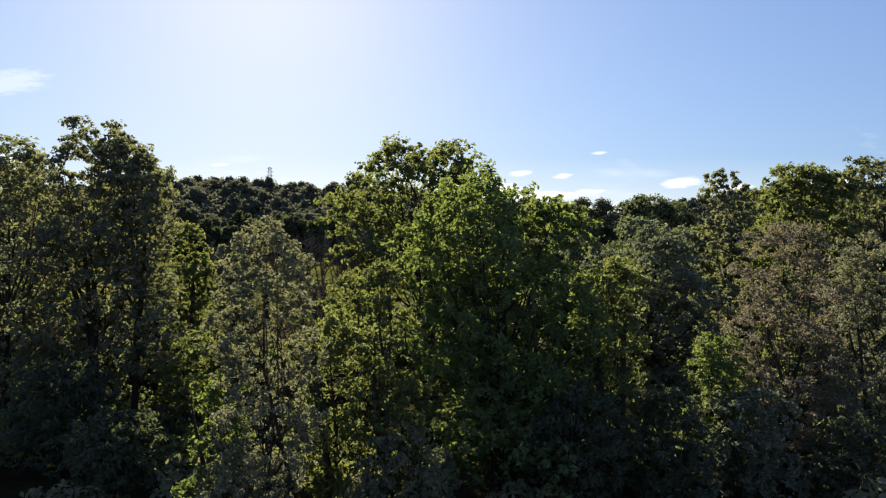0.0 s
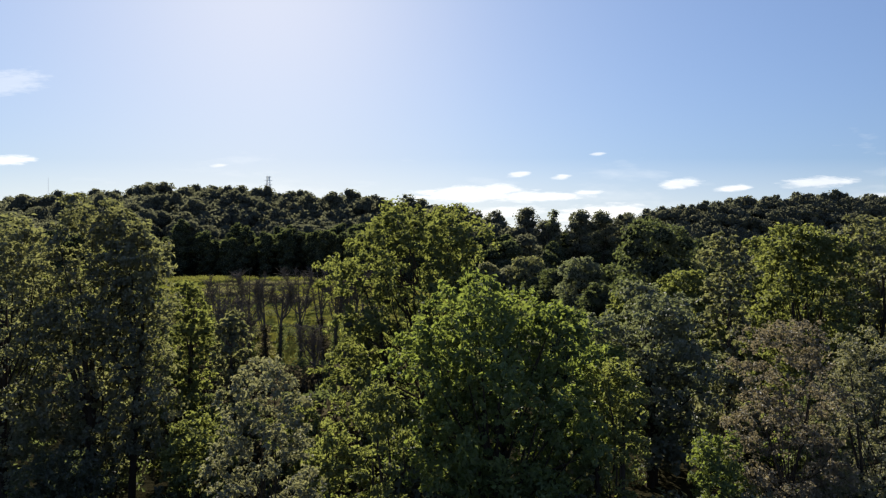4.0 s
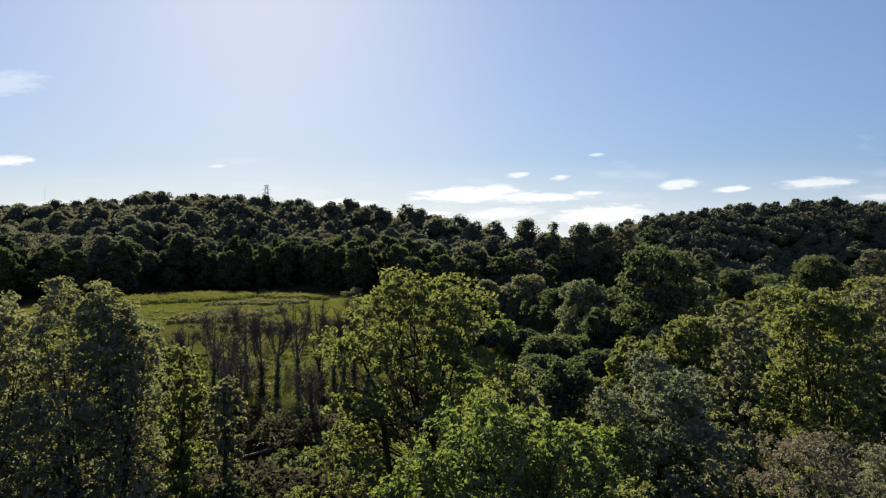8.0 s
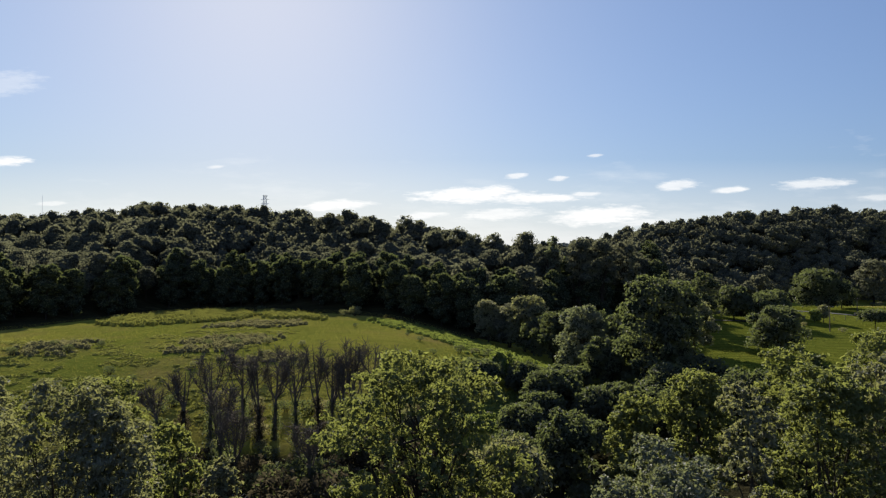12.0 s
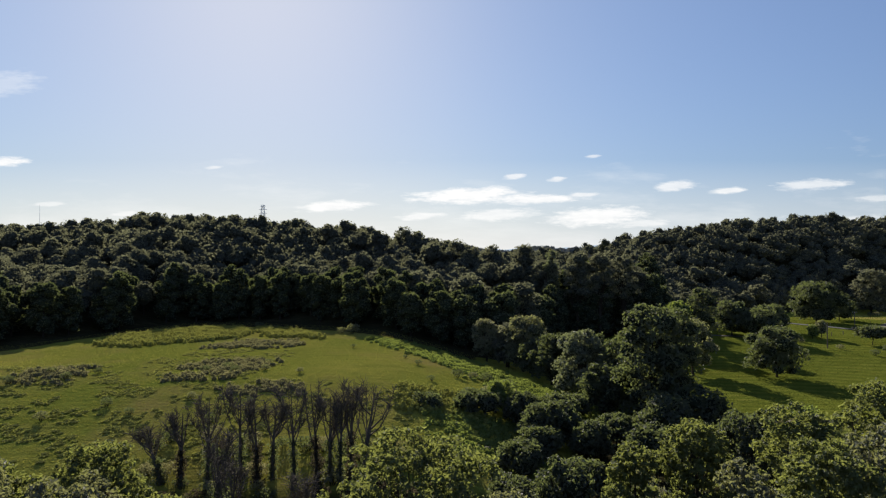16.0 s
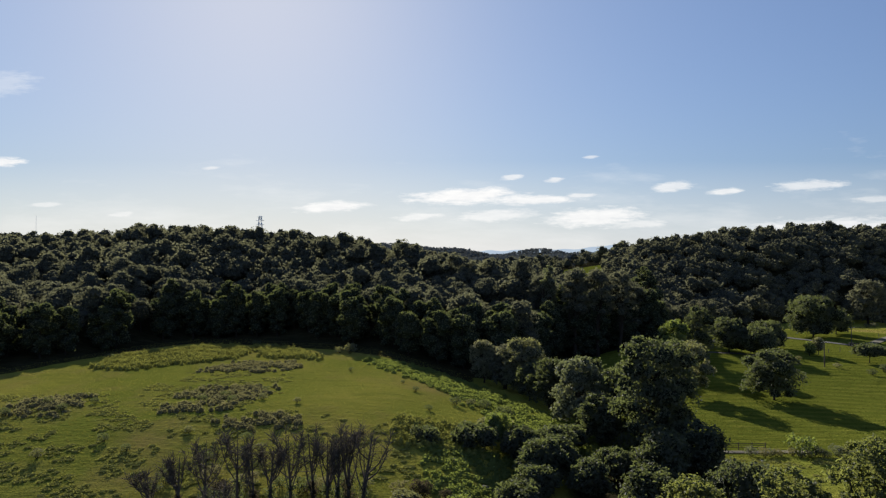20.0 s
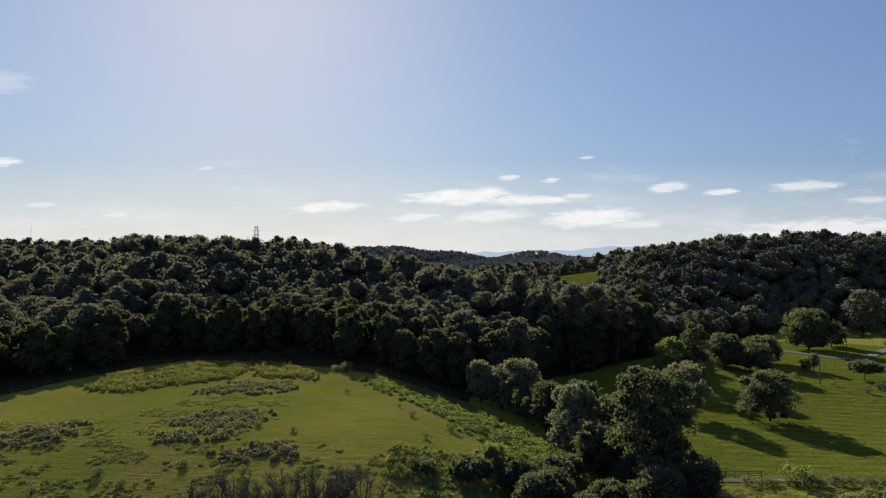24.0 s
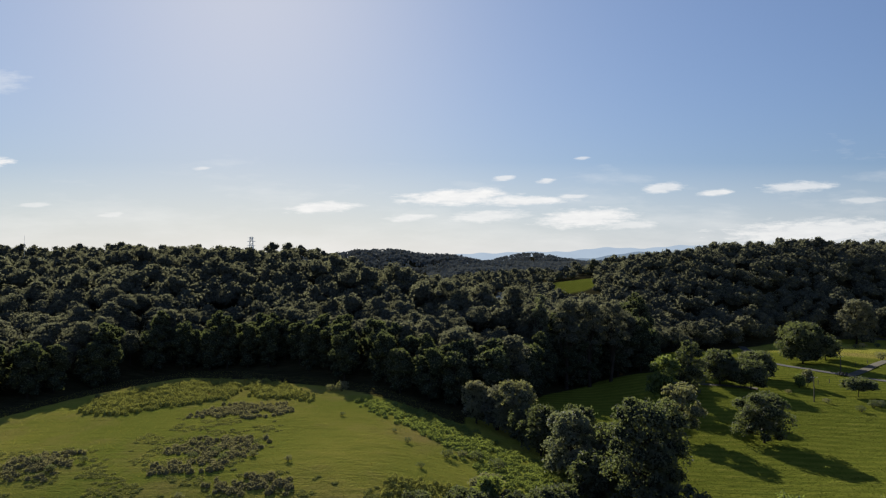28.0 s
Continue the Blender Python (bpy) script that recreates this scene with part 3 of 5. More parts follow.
# ---- trees close to the start of the climb ----
# name, label, x, y, top, crown radius, lowest leaves, clumps, clump radius, leaves, leaf size, leaf kind, stems
NEAR = [
    ("broadleaf_tree", "tall open-crowned broadleaf tree with dark stems", -23.0, 33, 16.4, 3.9, 2, 54, 0.9, 12000, 0.155, "broad", 1),
    ("broadleaf_tree", "tall broadleaf tree with a ragged sunlit top", -18.8, 34, 17.4, 4.0, 2, 64, 0.9, 15000, 0.155, "broad", 2),
    ("broadleaf_tree", "tall narrow broadleaf tree beside its taller neighbour", -16.8, 34, 16.2, 2.7, 3, 50, 0.85, 10500, 0.155, "broad", 1),
    ("broadleaf_tree", "broadleaf tree at the pasture's edge, yellow-green top", -25.5, 49, 14.8, 4.0, 3, 44, 1.0, 8500, 0.21, "yellow", 2),
    ("broadleaf_tree", "broadleaf tree at the pasture's edge, thin crown", -32.5, 47, 14.0, 4.0, 3, 44, 1.0, 8500, 0.21, "yellow", 2),
    ("broadleaf_tree", "tall broadleaf tree with a flat leafy top", -27.6, 40, 16.4, 3.2, 3, 46, 0.9, 10500, 0.165, "broad", 2),
    ("slender_tree", "slender vine-clad tree with sparse leaves", -18.2, 45, 12.6, 1.9, 2, 30, 0.7, 4200, 0.19, "yellow", 2),
    ("slender_tree", "slender vine-clad tree with a leafy top", -14.8, 44, 10.4, 1.6, 2, 24, 0.6, 3400, 0.19, "broad", 1),
    ("feathery_tree", "small feathery olive-grey tree with fine twigs", -5.2, 18.4, 11.2, 1.9, 2.5, 60, 0.42, 9500, 0.085, "olive", 1),
    ("broadleaf_tree", "dense dark broadleaf tree with bright drooping sprays", 2.1, 25.0, 13.3, 5.5, 0, 90, 1.1, 20000, 0.16, "fresh", 2),
    ("broadleaf_tree", "large round-topped broadleaf tree, yellow-green in the sun", -1.6, 41, 17.9, 7.8, 0, 105, 1.2, 20000, 0.2, "yellow", 3),
    ("leafy_shrub", "tall bright green shrub among the trees", 6.7, 25.2, 10.2, 1.45, 2, 22, 0.6, 4200, 0.12, "yellow", 2),
    ("broadleaf_tree", "grey-green broadleaf tree with silvery leaves", 12.9, 40, 12.4, 5.3, 0, 66, 1.1, 14000, 0.19, "silver", 2),
    ("broadleaf_tree", "bright green young tree leaning on a larger one", 8.8, 37, 9.2, 2.4, 1, 26, 0.8, 5200, 0.18, "fresh", 1),
    ("broadleaf_tree", "light green open-topped tree beside the creek", 23.6, 62, 13.2, 3.7, 1, 34, 1.15, 7000, 0.25, "yellow", 2),
    ("broadleaf_tree", "light green round tree beside the creek", 17.4, 62, 11.0, 2.7, 1, 24, 1.0, 5000, 0.25, "yellow", 1),
    ("slender_tree", "narrow upright tree with a dark top", 18.7, 42, 15.8, 2.2, 3, 30, 0.75, 5200, 0.19, "broad", 1),
    ("broadleaf_tree", "tall broadleaf tree with yellow-green crown", 24.3, 43, 16.4, 4.6, 2, 56, 1.0, 12000, 0.2, "yellow", 2),
    ("broadleaf_tree", "tall broadleaf tree with a bushy sunlit head", 30.2, 44, 17.2, 4.4, 2, 54, 1.0, 11500, 0.2, "broad", 2),
    ("broadleaf_tree", "broadleaf tree with a full dark crown", 36.5, 48, 15.4, 4.2, 2, 48, 1.05, 9500, 0.21, "broad", 2),
    ("broadleaf_tree", "broadleaf tree with rounded leafy lobes", 28.5, 54, 16.2, 4.4, 2, 48, 1.1, 9000, 0.23, "yellow", 2),
    ("broadleaf_tree", "tall broadleaf tree overlooking the mown meadow", 40.8, 62, 16.9, 4.2, 2, 44, 1.15, 8500, 0.25, "yellow", 2),
    ("broadleaf_tree", "broadleaf tree at the meadow's near edge", 47.5, 60, 14.5, 4.2, 1, 44, 1.15, 8000, 0.25, "broad", 2),
    ("feathery_tree", "browning feathery tree with fine bare twigs", 14.4, 26.8, 11.5, 3.1, 1, 74, 0.55, 12500, 0.09, "brown", 2),
    ("feathery_tree", "grey-olive feathery tree with fine leaves", 18.6, 27.4, 11.2, 3.1, 0, 74, 0.56, 12500, 0.09, "olive", 2),
    ("leafy_shrub", "bright green low shrub below the trees", 11.1, 26.2, 6.9, 1.7, 1, 26, 0.55, 5000, 0.11, "fresh", 2),
    ("leafy_shrub", "grey-green shrub below the trees", 11.8, 24.6, 5.0, 2.0, -1, 26, 0.6, 4800, 0.11, "silver", 2),
    ("leafy_shrub", "yellow-green shrub in the sun", -3.9, 22.4, 8.3, 1.6, 1, 26, 0.55, 5000, 0.115, "yellow", 2),
    ("leafy_shrub", "bright yellow-green shrub with drooping sprays", -2.1, 21.2, 9.9, 1.2, 2, 20, 0.48, 3800, 0.11, "yellow", 1),
    ("leafy_shrub", "fresh green shrub with fern-like sprays", -7.2, 20.6, 6.4, 1.4, -1, 24, 0.5, 4400, 0.11, "fresh", 2),
    ("leafy_shrub", "olive shrub under the feathery tree", -6.2, 19.5, 4.2, 1.7, -1, 26, 0.5, 4600, 0.1, "olive", 2),
    ("leafy_shrub", "yellow-green shrub below tall trees", -12.2, 31.6, 6.4, 2.0, 0, 26, 0.65, 4600, 0.14, "yellow", 2),
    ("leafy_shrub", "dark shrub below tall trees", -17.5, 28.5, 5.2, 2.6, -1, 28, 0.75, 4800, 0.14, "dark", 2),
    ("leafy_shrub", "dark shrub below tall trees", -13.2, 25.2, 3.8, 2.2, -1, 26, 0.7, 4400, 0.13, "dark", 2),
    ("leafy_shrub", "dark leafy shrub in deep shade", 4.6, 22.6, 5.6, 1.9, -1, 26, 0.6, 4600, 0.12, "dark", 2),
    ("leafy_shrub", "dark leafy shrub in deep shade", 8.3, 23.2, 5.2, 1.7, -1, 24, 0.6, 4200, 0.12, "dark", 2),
    ("leafy_shrub", "mixed green shrub in shade", -1.2, 20.4, 4.6, 2.0, -1, 26, 0.6, 4400, 0.115, "broad", 2),
    ("leafy_shrub", "mixed green shrub in shade", 15.4, 23.4, 4.4, 2.2, -1, 26, 0.65, 4400, 0.115, "dark", 2),
    ("leafy_shrub", "yellow-green shrub at the wood's edge", -15.6, 38.5, 6.0, 2.2, 0, 24, 0.75, 3800, 0.16, "yellow", 2),
    ("leafy_shrub", "dark green shrub at the wood's edge", -12.6, 39.5, 5.4, 1.9, 0, 22, 0.7, 3400, 0.16, "dark", 2),
    ("leafy_shrub", "pale green shrub at the wood's edge", -8.2, 36.5, 5.8, 2.0, 0, 22, 0.7, 3400, 0.16, "yellow", 2),
    ("leafy_shrub", "olive green shrub by the creek", 6.0, 33.0, 6.6, 2.1, 0, 24, 0.7, 3600, 0.15, "olive", 2),
    ("leafy_shrub", "dark shrub by the creek", 20.5, 34.5, 7.6, 2.6, 0, 28, 0.8, 4200, 0.15, "dark", 2),
    ("leafy_shrub", "green shrub by the creek", 25.0, 36.0, 7.8, 2.8, 0, 28, 0.8, 4200, 0.15, "broad", 2),
]
for k, (name, label, x, y, top, radius, low, count, blob, n, leaf, kind, stems) in enumerate(NEAR):
    plant_tree(name, label, x, y, top, radius, low, int(count * 1.4), blob * 0.88, int(n * (1.05 if kind == "broad" else 1.45)), leaf * (0.92 if kind == "broad" else 0.86), kind, 100 + k, "shrub" if "shrub" in name else "tree",
               stems=stems, shoot=12, inner=0.15 if kind == "broad" else 0.25, lobed=name == "broadleaf_tree" and radius > 5,
               shape="dome" if "shrub" in name or radius > 4.5 else "oval", trunk=None if "shrub" in name else 0.09 if "feathery" in name else 0.16 + 0.012 * radius)

# ---- trees along the creek and in the meadow ----
MIDDLE = [
    ("broadleaf_tree", "tall dark broadleaf tree beside the creek", 34.6, 108, 21.0, 6.2, 1, 70, 1.5, 9500, 0.34, "dark", 2),
    ("broadleaf_tree", "dark broadleaf tree leaning over the meadow", 39.4, 111, 19.8, 4.6, 1, 44, 1.5, 6500, 0.34, "dark", 1),
    ("broadleaf_tree", "grey-green broadleaf tree with a pale crown", 27.4, 128, 14.6, 5.6, 0, 50, 1.35, 6500, 0.36, "silver", 2),
    ("broadleaf_tree", "round green tree at the pasture's edge", 20.5, 158, 14.8, 5.6, 1, 46, 1.4, 5500, 0.4, "broad", 2),
    ("broadleaf_tree", "small pale tree at the wood's edge", 11.5, 166, 13.5, 4.2, 2, 30, 1.2, 3200, 0.4, "olive", 1),
    ("broadleaf_tree", "dark round tree at the creek", 33.5, 122, 13.0, 4.6, -1, 40, 1.3, 5000, 0.36, "dark", 2),
    ("broadleaf_tree", "broad spreading field tree with a short trunk", 79.5, 153, 12.8, 8.0, 1.2, 58, 1.5, 8500, 0.34, "dark", 1),
    ("broadleaf_tree", "broadleaf tree casting a long shadow on the meadow", 61.5, 158, 14.0, 5.4, 2.2, 36, 1.3, 4500, 0.38, "broad", 1),
    ("broadleaf_tree", "light green tree behind the creek", 68.0, 187, 17.0, 5.0, 3, 32, 1.4, 3600, 0.42, "fresh", 1),
    ("broadleaf_tree", "tall narrow tree behind the creek", 77.5, 192, 20.4, 4.0, 3, 34, 1.4, 3600, 0.42, "dark", 1),
    ("broadleaf_tree", "spreading dark tree by the farm lane", 93.7, 207, 15.2, 6.6, 4.5, 52, 1.6, 5500, 0.45, "dark", 1),
    ("broadleaf_tree", "dark round tree by the farm lane", 111.5, 217, 13.6, 6.4, 4.3, 46, 1.6, 5000, 0.45, "dark", 1),
    ("broadleaf_tree", "dark round tree on the slope", 100.3, 200, 13.2, 6.0, 4.0, 40, 1.5, 4500, 0.42, "dark", 1),
    ("broadleaf_tree", "large round tree beside the lane, sunlit flank", 146.0, 249, 20.3, 10.3, 4.3, 70, 2.1, 8000, 0.52, "dark", 1),
    ("broadleaf_tree", "small tree at the lane's edge", 160.0, 257, 14.0, 5.2, 4.3, 30, 1.6, 2600, 0.55, "dark", 1),
    ("broadleaf_tree", "low spreading tree in the meadow", 129.0, 192, 8.6, 4.8, 4.6, 34, 1.2, 3600, 0.4, "dark", 1),
    ("slender_tree", "thin young tree with sparse leaves", 120.8, 204, 9.4, 1.4, 4.6, 16, 0.7, 900, 0.34, "broad", 1),
    ("leafy_shrub", "bright young tree beside a thin one", 117.4, 203, 8.0, 1.6, 3.8, 16, 0.8, 900, 0.34, "fresh", 1),
    ("broadleaf_tree", "broadleaf tree at the far field's edge", 176.0, 226, 15.5, 6.4, 4, 40, 1.8, 3600, 0.55, "dark", 1),
    ("broadleaf_tree", "rounded tree under the wooded ridge", 226.0, 335, 24.0, 11.0, 0, 60, 2.4, 4800, 0.7, "wood", 1),
    ("broadleaf_tree", "rounded tree under the wooded ridge", 250.0, 342, 20.0, 9.0, 0, 48, 2.2, 3800, 0.7, "wood", 1),
    ("broadleaf_tree", "young tree at the pasture's edge", 9.5, 113, 6.8, 2.6, 2.6, 22, 0.9, 2600, 0.3, "broad", 1),
    ("leafy_shrub", "upright dark shrub in the pasture", -2.2, 104, 5.6, 2.6, 0.5, 26, 0.85, 3000, 0.28, "dark", 2),
    ("leafy_shrub", "round shrub beside the creek", 5.0, 103, 7.8, 3.6, 0, 34, 1.0, 3800, 0.29, "dark", 2),
    ("leafy_shrub", "round sunlit shrub beside the creek", 9.0, 107, 8.6, 2.6, 1, 24, 0.95, 2600, 0.29, "fresh", 2),
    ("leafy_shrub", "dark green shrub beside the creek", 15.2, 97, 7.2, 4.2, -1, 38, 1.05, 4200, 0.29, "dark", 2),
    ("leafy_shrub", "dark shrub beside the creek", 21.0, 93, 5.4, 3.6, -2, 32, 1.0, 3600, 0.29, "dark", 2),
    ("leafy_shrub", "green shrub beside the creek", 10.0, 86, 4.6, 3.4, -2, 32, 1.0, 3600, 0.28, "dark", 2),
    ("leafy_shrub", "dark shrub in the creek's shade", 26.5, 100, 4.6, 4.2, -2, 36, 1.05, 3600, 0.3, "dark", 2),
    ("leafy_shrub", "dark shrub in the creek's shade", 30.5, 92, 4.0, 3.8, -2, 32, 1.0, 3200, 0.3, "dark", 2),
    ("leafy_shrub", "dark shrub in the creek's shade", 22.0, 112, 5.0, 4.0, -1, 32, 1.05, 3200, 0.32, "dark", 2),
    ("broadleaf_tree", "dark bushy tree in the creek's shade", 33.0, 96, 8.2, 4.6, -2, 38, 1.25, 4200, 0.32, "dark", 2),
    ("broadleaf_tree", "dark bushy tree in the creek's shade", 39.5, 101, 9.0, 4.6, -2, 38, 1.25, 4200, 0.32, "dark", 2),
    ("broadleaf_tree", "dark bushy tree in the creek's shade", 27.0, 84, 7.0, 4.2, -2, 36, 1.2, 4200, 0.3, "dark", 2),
    ("broadleaf_tree", "leafy tree by the creek", 33.0, 72, 11.6, 4.4, -1, 40, 1.2, 5200, 0.28, "dark", 2),
    ("broadleaf_tree", "leafy tree by the creek", 12.0, 66, 8.6, 3.6, -2, 34, 1.1, 4200, 0.27, "dark", 2),
    ("broadleaf_tree", "leafy tree by the creek", 5.5, 58, 8.0, 3.4, -2, 32, 1.0, 4000, 0.25, "broad", 2),
    ("broadleaf_tree", "dark leafy tree along the creek", 24.5, 144, 12.0, 4.8, -1, 40, 1.3, 4600, 0.38, "dark", 2),
    ("broadleaf_tree", "dark leafy tree along the creek", 31.5, 138, 13.4, 5.0, -1, 42, 1.3, 4800, 0.38, "dark", 2),
    ("broadleaf_tree", "dark leafy tree along the creek", 16.5, 163, 12.4, 4.6, 0, 36, 1.3, 4000, 0.4, "wood", 2),
    ("broadleaf_tree", "dark leafy tree along the creek", 39.0, 119, 15.0, 5.0, -1, 42, 1.4, 4800, 0.36, "dark", 2),
    ("broadleaf_tree", "dark leafy tree along the creek", 28.5, 116, 10.0, 4.4, -1, 38, 1.25, 4400, 0.35, "dark", 2),
    ("broadleaf_tree", "dark leafy tree along the creek", 21.5, 151, 10.2, 4.0, 0, 32, 1.2, 3600, 0.38, "dark", 2),
    ("leafy_shrub", "dark shrub beside the creek", 12.5, 103.5, 7.4, 3.6, 0, 32, 1.05, 3600, 0.3, "dark", 2),
    ("leafy_shrub", "deep green shrub beside the creek", 18.0, 101, 6.6, 3.6, -1, 32, 1.05, 3600, 0.3, "dark", 2),
    ("leafy_shrub", "dark shrub beside the creek", 13.0, 91.5, 5.2, 3.4, -2, 30, 1.0, 3400, 0.29, "dark", 2),
    ("leafy_shrub", "dark shrub beside the creek", 19.5, 109, 5.8, 3.4, -1, 30, 1.0, 3400, 0.31, "dark", 2),
    ("leafy_shrub", "dark shrub by the creek", 16.5, 78, 4.6, 3.6, -2, 30, 1.0, 3400, 0.28, "dark", 2),
    ("leafy_shrub", "dark shrub by the creek", 8.0, 74, 4.0, 3.2, -2, 28, 0.95, 3200, 0.27, "dark", 2),
    ("leafy_shrub", "low shrub below bare trees", -4.5, 84, 3.0, 1.6, -1, 16, 0.7, 1600, 0.25, "broad", 1),
    ("leafy_shrub", "low grey shrub below bare trees", -1.2, 82, 2.6, 1.7, -1, 16, 0.7, 1600, 0.25, "silver", 1),
    ("leafy_shrub", "low shrub below bare trees", 2.4, 84, 3.2, 1.8, -1, 18, 0.7, 1700, 0.25, "fresh", 1),
]
for x, y, top, wide in [(-17.3, 288, 44.0, 6.4), (-29, 280, 40.0, 5.5), (-4, 268, 36.6, 5.0), (5.4, 262, 37.0, 6.0), (12, 254, 33.8, 4.6), (21, 270, 35.4, 5.6), (32.4, 252, 35.0, 5.4),
                        (47, 222, 31.4, 5.6), (55, 222, 31.0, 5.6), (63, 224, 30.4, 6.0), (38, 236, 29, 6), (70, 232, 26, 6), (8, 196, 24, 5.6), (-8, 204, 25, 5.8), (24, 194, 22, 5.6)]:
    MIDDLE.append(("woodland_tree", "tall dark tree standing above the wood", x, y, top, wide, top - 17, 44, 1.7, 2900, 0.5, "wood", 1))
MIDDLE.append(("conifer", "narrow pale-tipped conifer above the wood", 39.5, 230, 32.4, 3.0, 16, 40, 1.0, 1500, 0.45, "silver", 1))
for k, (name, label, x, y, top, radius, low, count, blob, n, leaf, kind, stems) in enumerate(MIDDLE):
    plant_tree(name, label, x, y, top, radius, low, max(12, int(count * 0.7)), blob * 1.25, n, leaf, kind, 300 + k, "shrub" if "shrub" in name else "tree",
               stems=stems, inner=0.8, shape="cone" if name == "conifer" else "dome" if radius > 4.4 or "shrub" in name else "oval")

# ---- the row of dead trees ----
# x, y, top, spread, lean to the side
DEAD = [(-34.4, 80, 7.8, 1.4, -2.2), (-32.0, 80, 10.0, 1.5, 0.2), (-28.7, 80, 12.0, 2.2, 0.2), (-25.0, 81, 12.9, 2.0, 0.2), (-22.7, 80, 11.4, 1.3, -0.3), (-21.1, 81, 11.0, 1.5, 0.6),
        (-18.2, 80, 12.9, 1.9, -0.4), (-15.4, 80, 13.4, 1.6, -1.0), (-14.0, 81, 11.8, 1.2, 0.1), (-12.7, 80, 12.2, 1.4, 0.4), (-11.5, 81, 14.0, 1.7, 0.5), (-9.8, 80, 13.4, 3.0, 1.6),
        (-23.9, 70, 9.8, 1.6, 0.0), (-20.6, 64, 9.0, 1.4, 0.4), (-13.2, 64, 7.4, 1.4, 0.0)]


def dead_tree(x, y, top, spread, lean, seed):
    rng = np.random.default_rng(seed)
    foot = float(lay(x, y))
    h = top - foot
    t = rng.uniform(0.19, 0.27)
    ob = thing("dead_tree", (x, y, foot), "bare dead tree with steep upright branches", "tree", "dead trees along the pasture")
    bend = np.array((lean, rng.normal() * 0.3))
    runs = [[((0, 0, -0.6), t * 1.4), ((0, 0, 0.5), t), ((bend[0] * 0.3, bend[1], h * 0.45), t * 0.72), ((bend[0] * 0.6, bend[1], h * 0.65), t * 0.42), ((bend[0], bend[1] * 1.4, h * 0.97), t * 0.1)]]
    part("trunk", mesh_from("trunk", *tubes(runs, 7), DEAD_BARK, True), ob)
    for k in range(rng.integers(8, 11)):
        a, z0 = rng.uniform(0, 6.28), h * (rng.uniform(0.3, 0.58) if k < 7 else rng.uniform(0.5, 0.75))
        out, z1 = spread * rng.uniform(0.6, 1.3), h * rng.uniform(0.8, 1.0) if k < 7 else min(h, z0 + h * rng.uniform(0.15, 0.3))
        s = np.array((bend[0] * 0.8 * z0 / h, bend[1] * z0 / h, z0))
        way_out = np.array((math.cos(a) + 0.4 * lean / spread, math.sin(a), 0)) * out
        p1, p2, e = s + way_out * 0.5 + (0, 0, (z1 - z0) * 0.3), s + way_out * 0.8 + (0, 0, (z1 - z0) * 0.65), s + way_out + (0, 0, z1 - z0)
        twigs = [[(s, t * 0.42), (p1, t * 0.32), (p2, t * 0.2), (e, t * 0.07)]]
        for j in range(34):
            u = rng.uniform(0, 1)
            p = p1 + (p2 - p1) * u if j % 3 == 0 else p2 + (e - p2) * u
            q = p + np.array((rng.normal() * 0.55, rng.normal() * 0.55, rng.uniform(0.2, 1.2)))
            q[2] = min(q[2], h * 1.02)
            twigs.append([(p, 0.035), ((p + q) / 2 + rng.normal(size=3) * 0.1, 0.026), (q, 0.014)])
        part("branch", mesh_from("branch", *tubes(twigs, 4), DEAD_BARK, True), ob)
    zs = h * 0.46 * rng.random(900)
    girth = (0.16 + 0.22 * np.abs(np.sin(zs * 1.3 + seed)))[:, None]
    pts = np.concatenate([rng.normal(size=(900, 2)) * girth + (bend * 0.55)[None] * (zs / h)[:, None], zs[:, None]], 1)
    part("vine", mesh_from("vine", *leaves(rng, pts, np.tile((0, 0, 0.3), (900, 1)), 0.17), LEAF["brush" if seed % 3 == 0 else "dark"]), ob, "dark leafy vine round the trunk")


for k, (x, y, top, spread, lean) in enumerate(DEAD):
    dead_tree(x, y, top, spread, lean, 500 + k)

for k, (x, y, turn) in enumerate([(-17.5, 57, 0.25), (-14.0, 55, -0.4), (-19.5, 60, 0.7)]):
    rng = np.random.default_rng(560 + k)
    ob = thing("fallen_branch", (x, y, float(lay(x, y))), "bleached fallen branch lying in dark undergrowth", "branch", "fallen branches", turn=turn)
    stem = [np.array((-3.5, 0, 0.0)), np.array((-1.0, 0.3, 1.0)), np.array((1.2, 0.1, 1.5)), np.array((3.6, -0.3, 2.3))]
    part("stem", mesh_from("stem", *tubes([list(zip(stem, (0.12, 0.1, 0.07, 0.03)))], 6), BLEACHED, True), ob)
    for j in range(7):
        p = stem[1] + (stem[3] - stem[1]) * rng.random()
        q = p + np.array((rng.uniform(0.3, 1.8), rng.normal() * 0.7, rng.uniform(-0.5, 1.1)))
        r = q + np.array((rng.uniform(0.2, 0.9), rng.normal() * 0.4, rng.uniform(-0.4, 0.5)))
        part("twig", mesh_from("twig", *tubes([[(p, 0.045), (q, 0.03), (r, 0.012)]], 4), BLEACHED, True), ob)

# ---- woods on the hills ----
def round_crown(rng, tall, wide):
    """One broad dome of foliage with swelling boughs over its upper side, and a few lower ones."""
    heart = tall - wide * 1.14
    out = [(0, 0, heart, wide * 0.7, 1.05)]
    for k in range(17):
        up = 0.98 - 0.085 * k
        a = k * 2.39996 + rng.uniform(-0.5, 0.5)
        flat = math.sqrt(max(0.0, 1 - up * up))
        b = wide * rng.uniform(0.28, 0.46)
        out.append((wide * 0.66 * flat * math.cos(a), wide * 0.66 * flat * math.sin(a), heart + wide * 0.6 * up * rng.uniform(0.85, 1.1), b, rng.uniform(0.75, 0.95)))
    return out


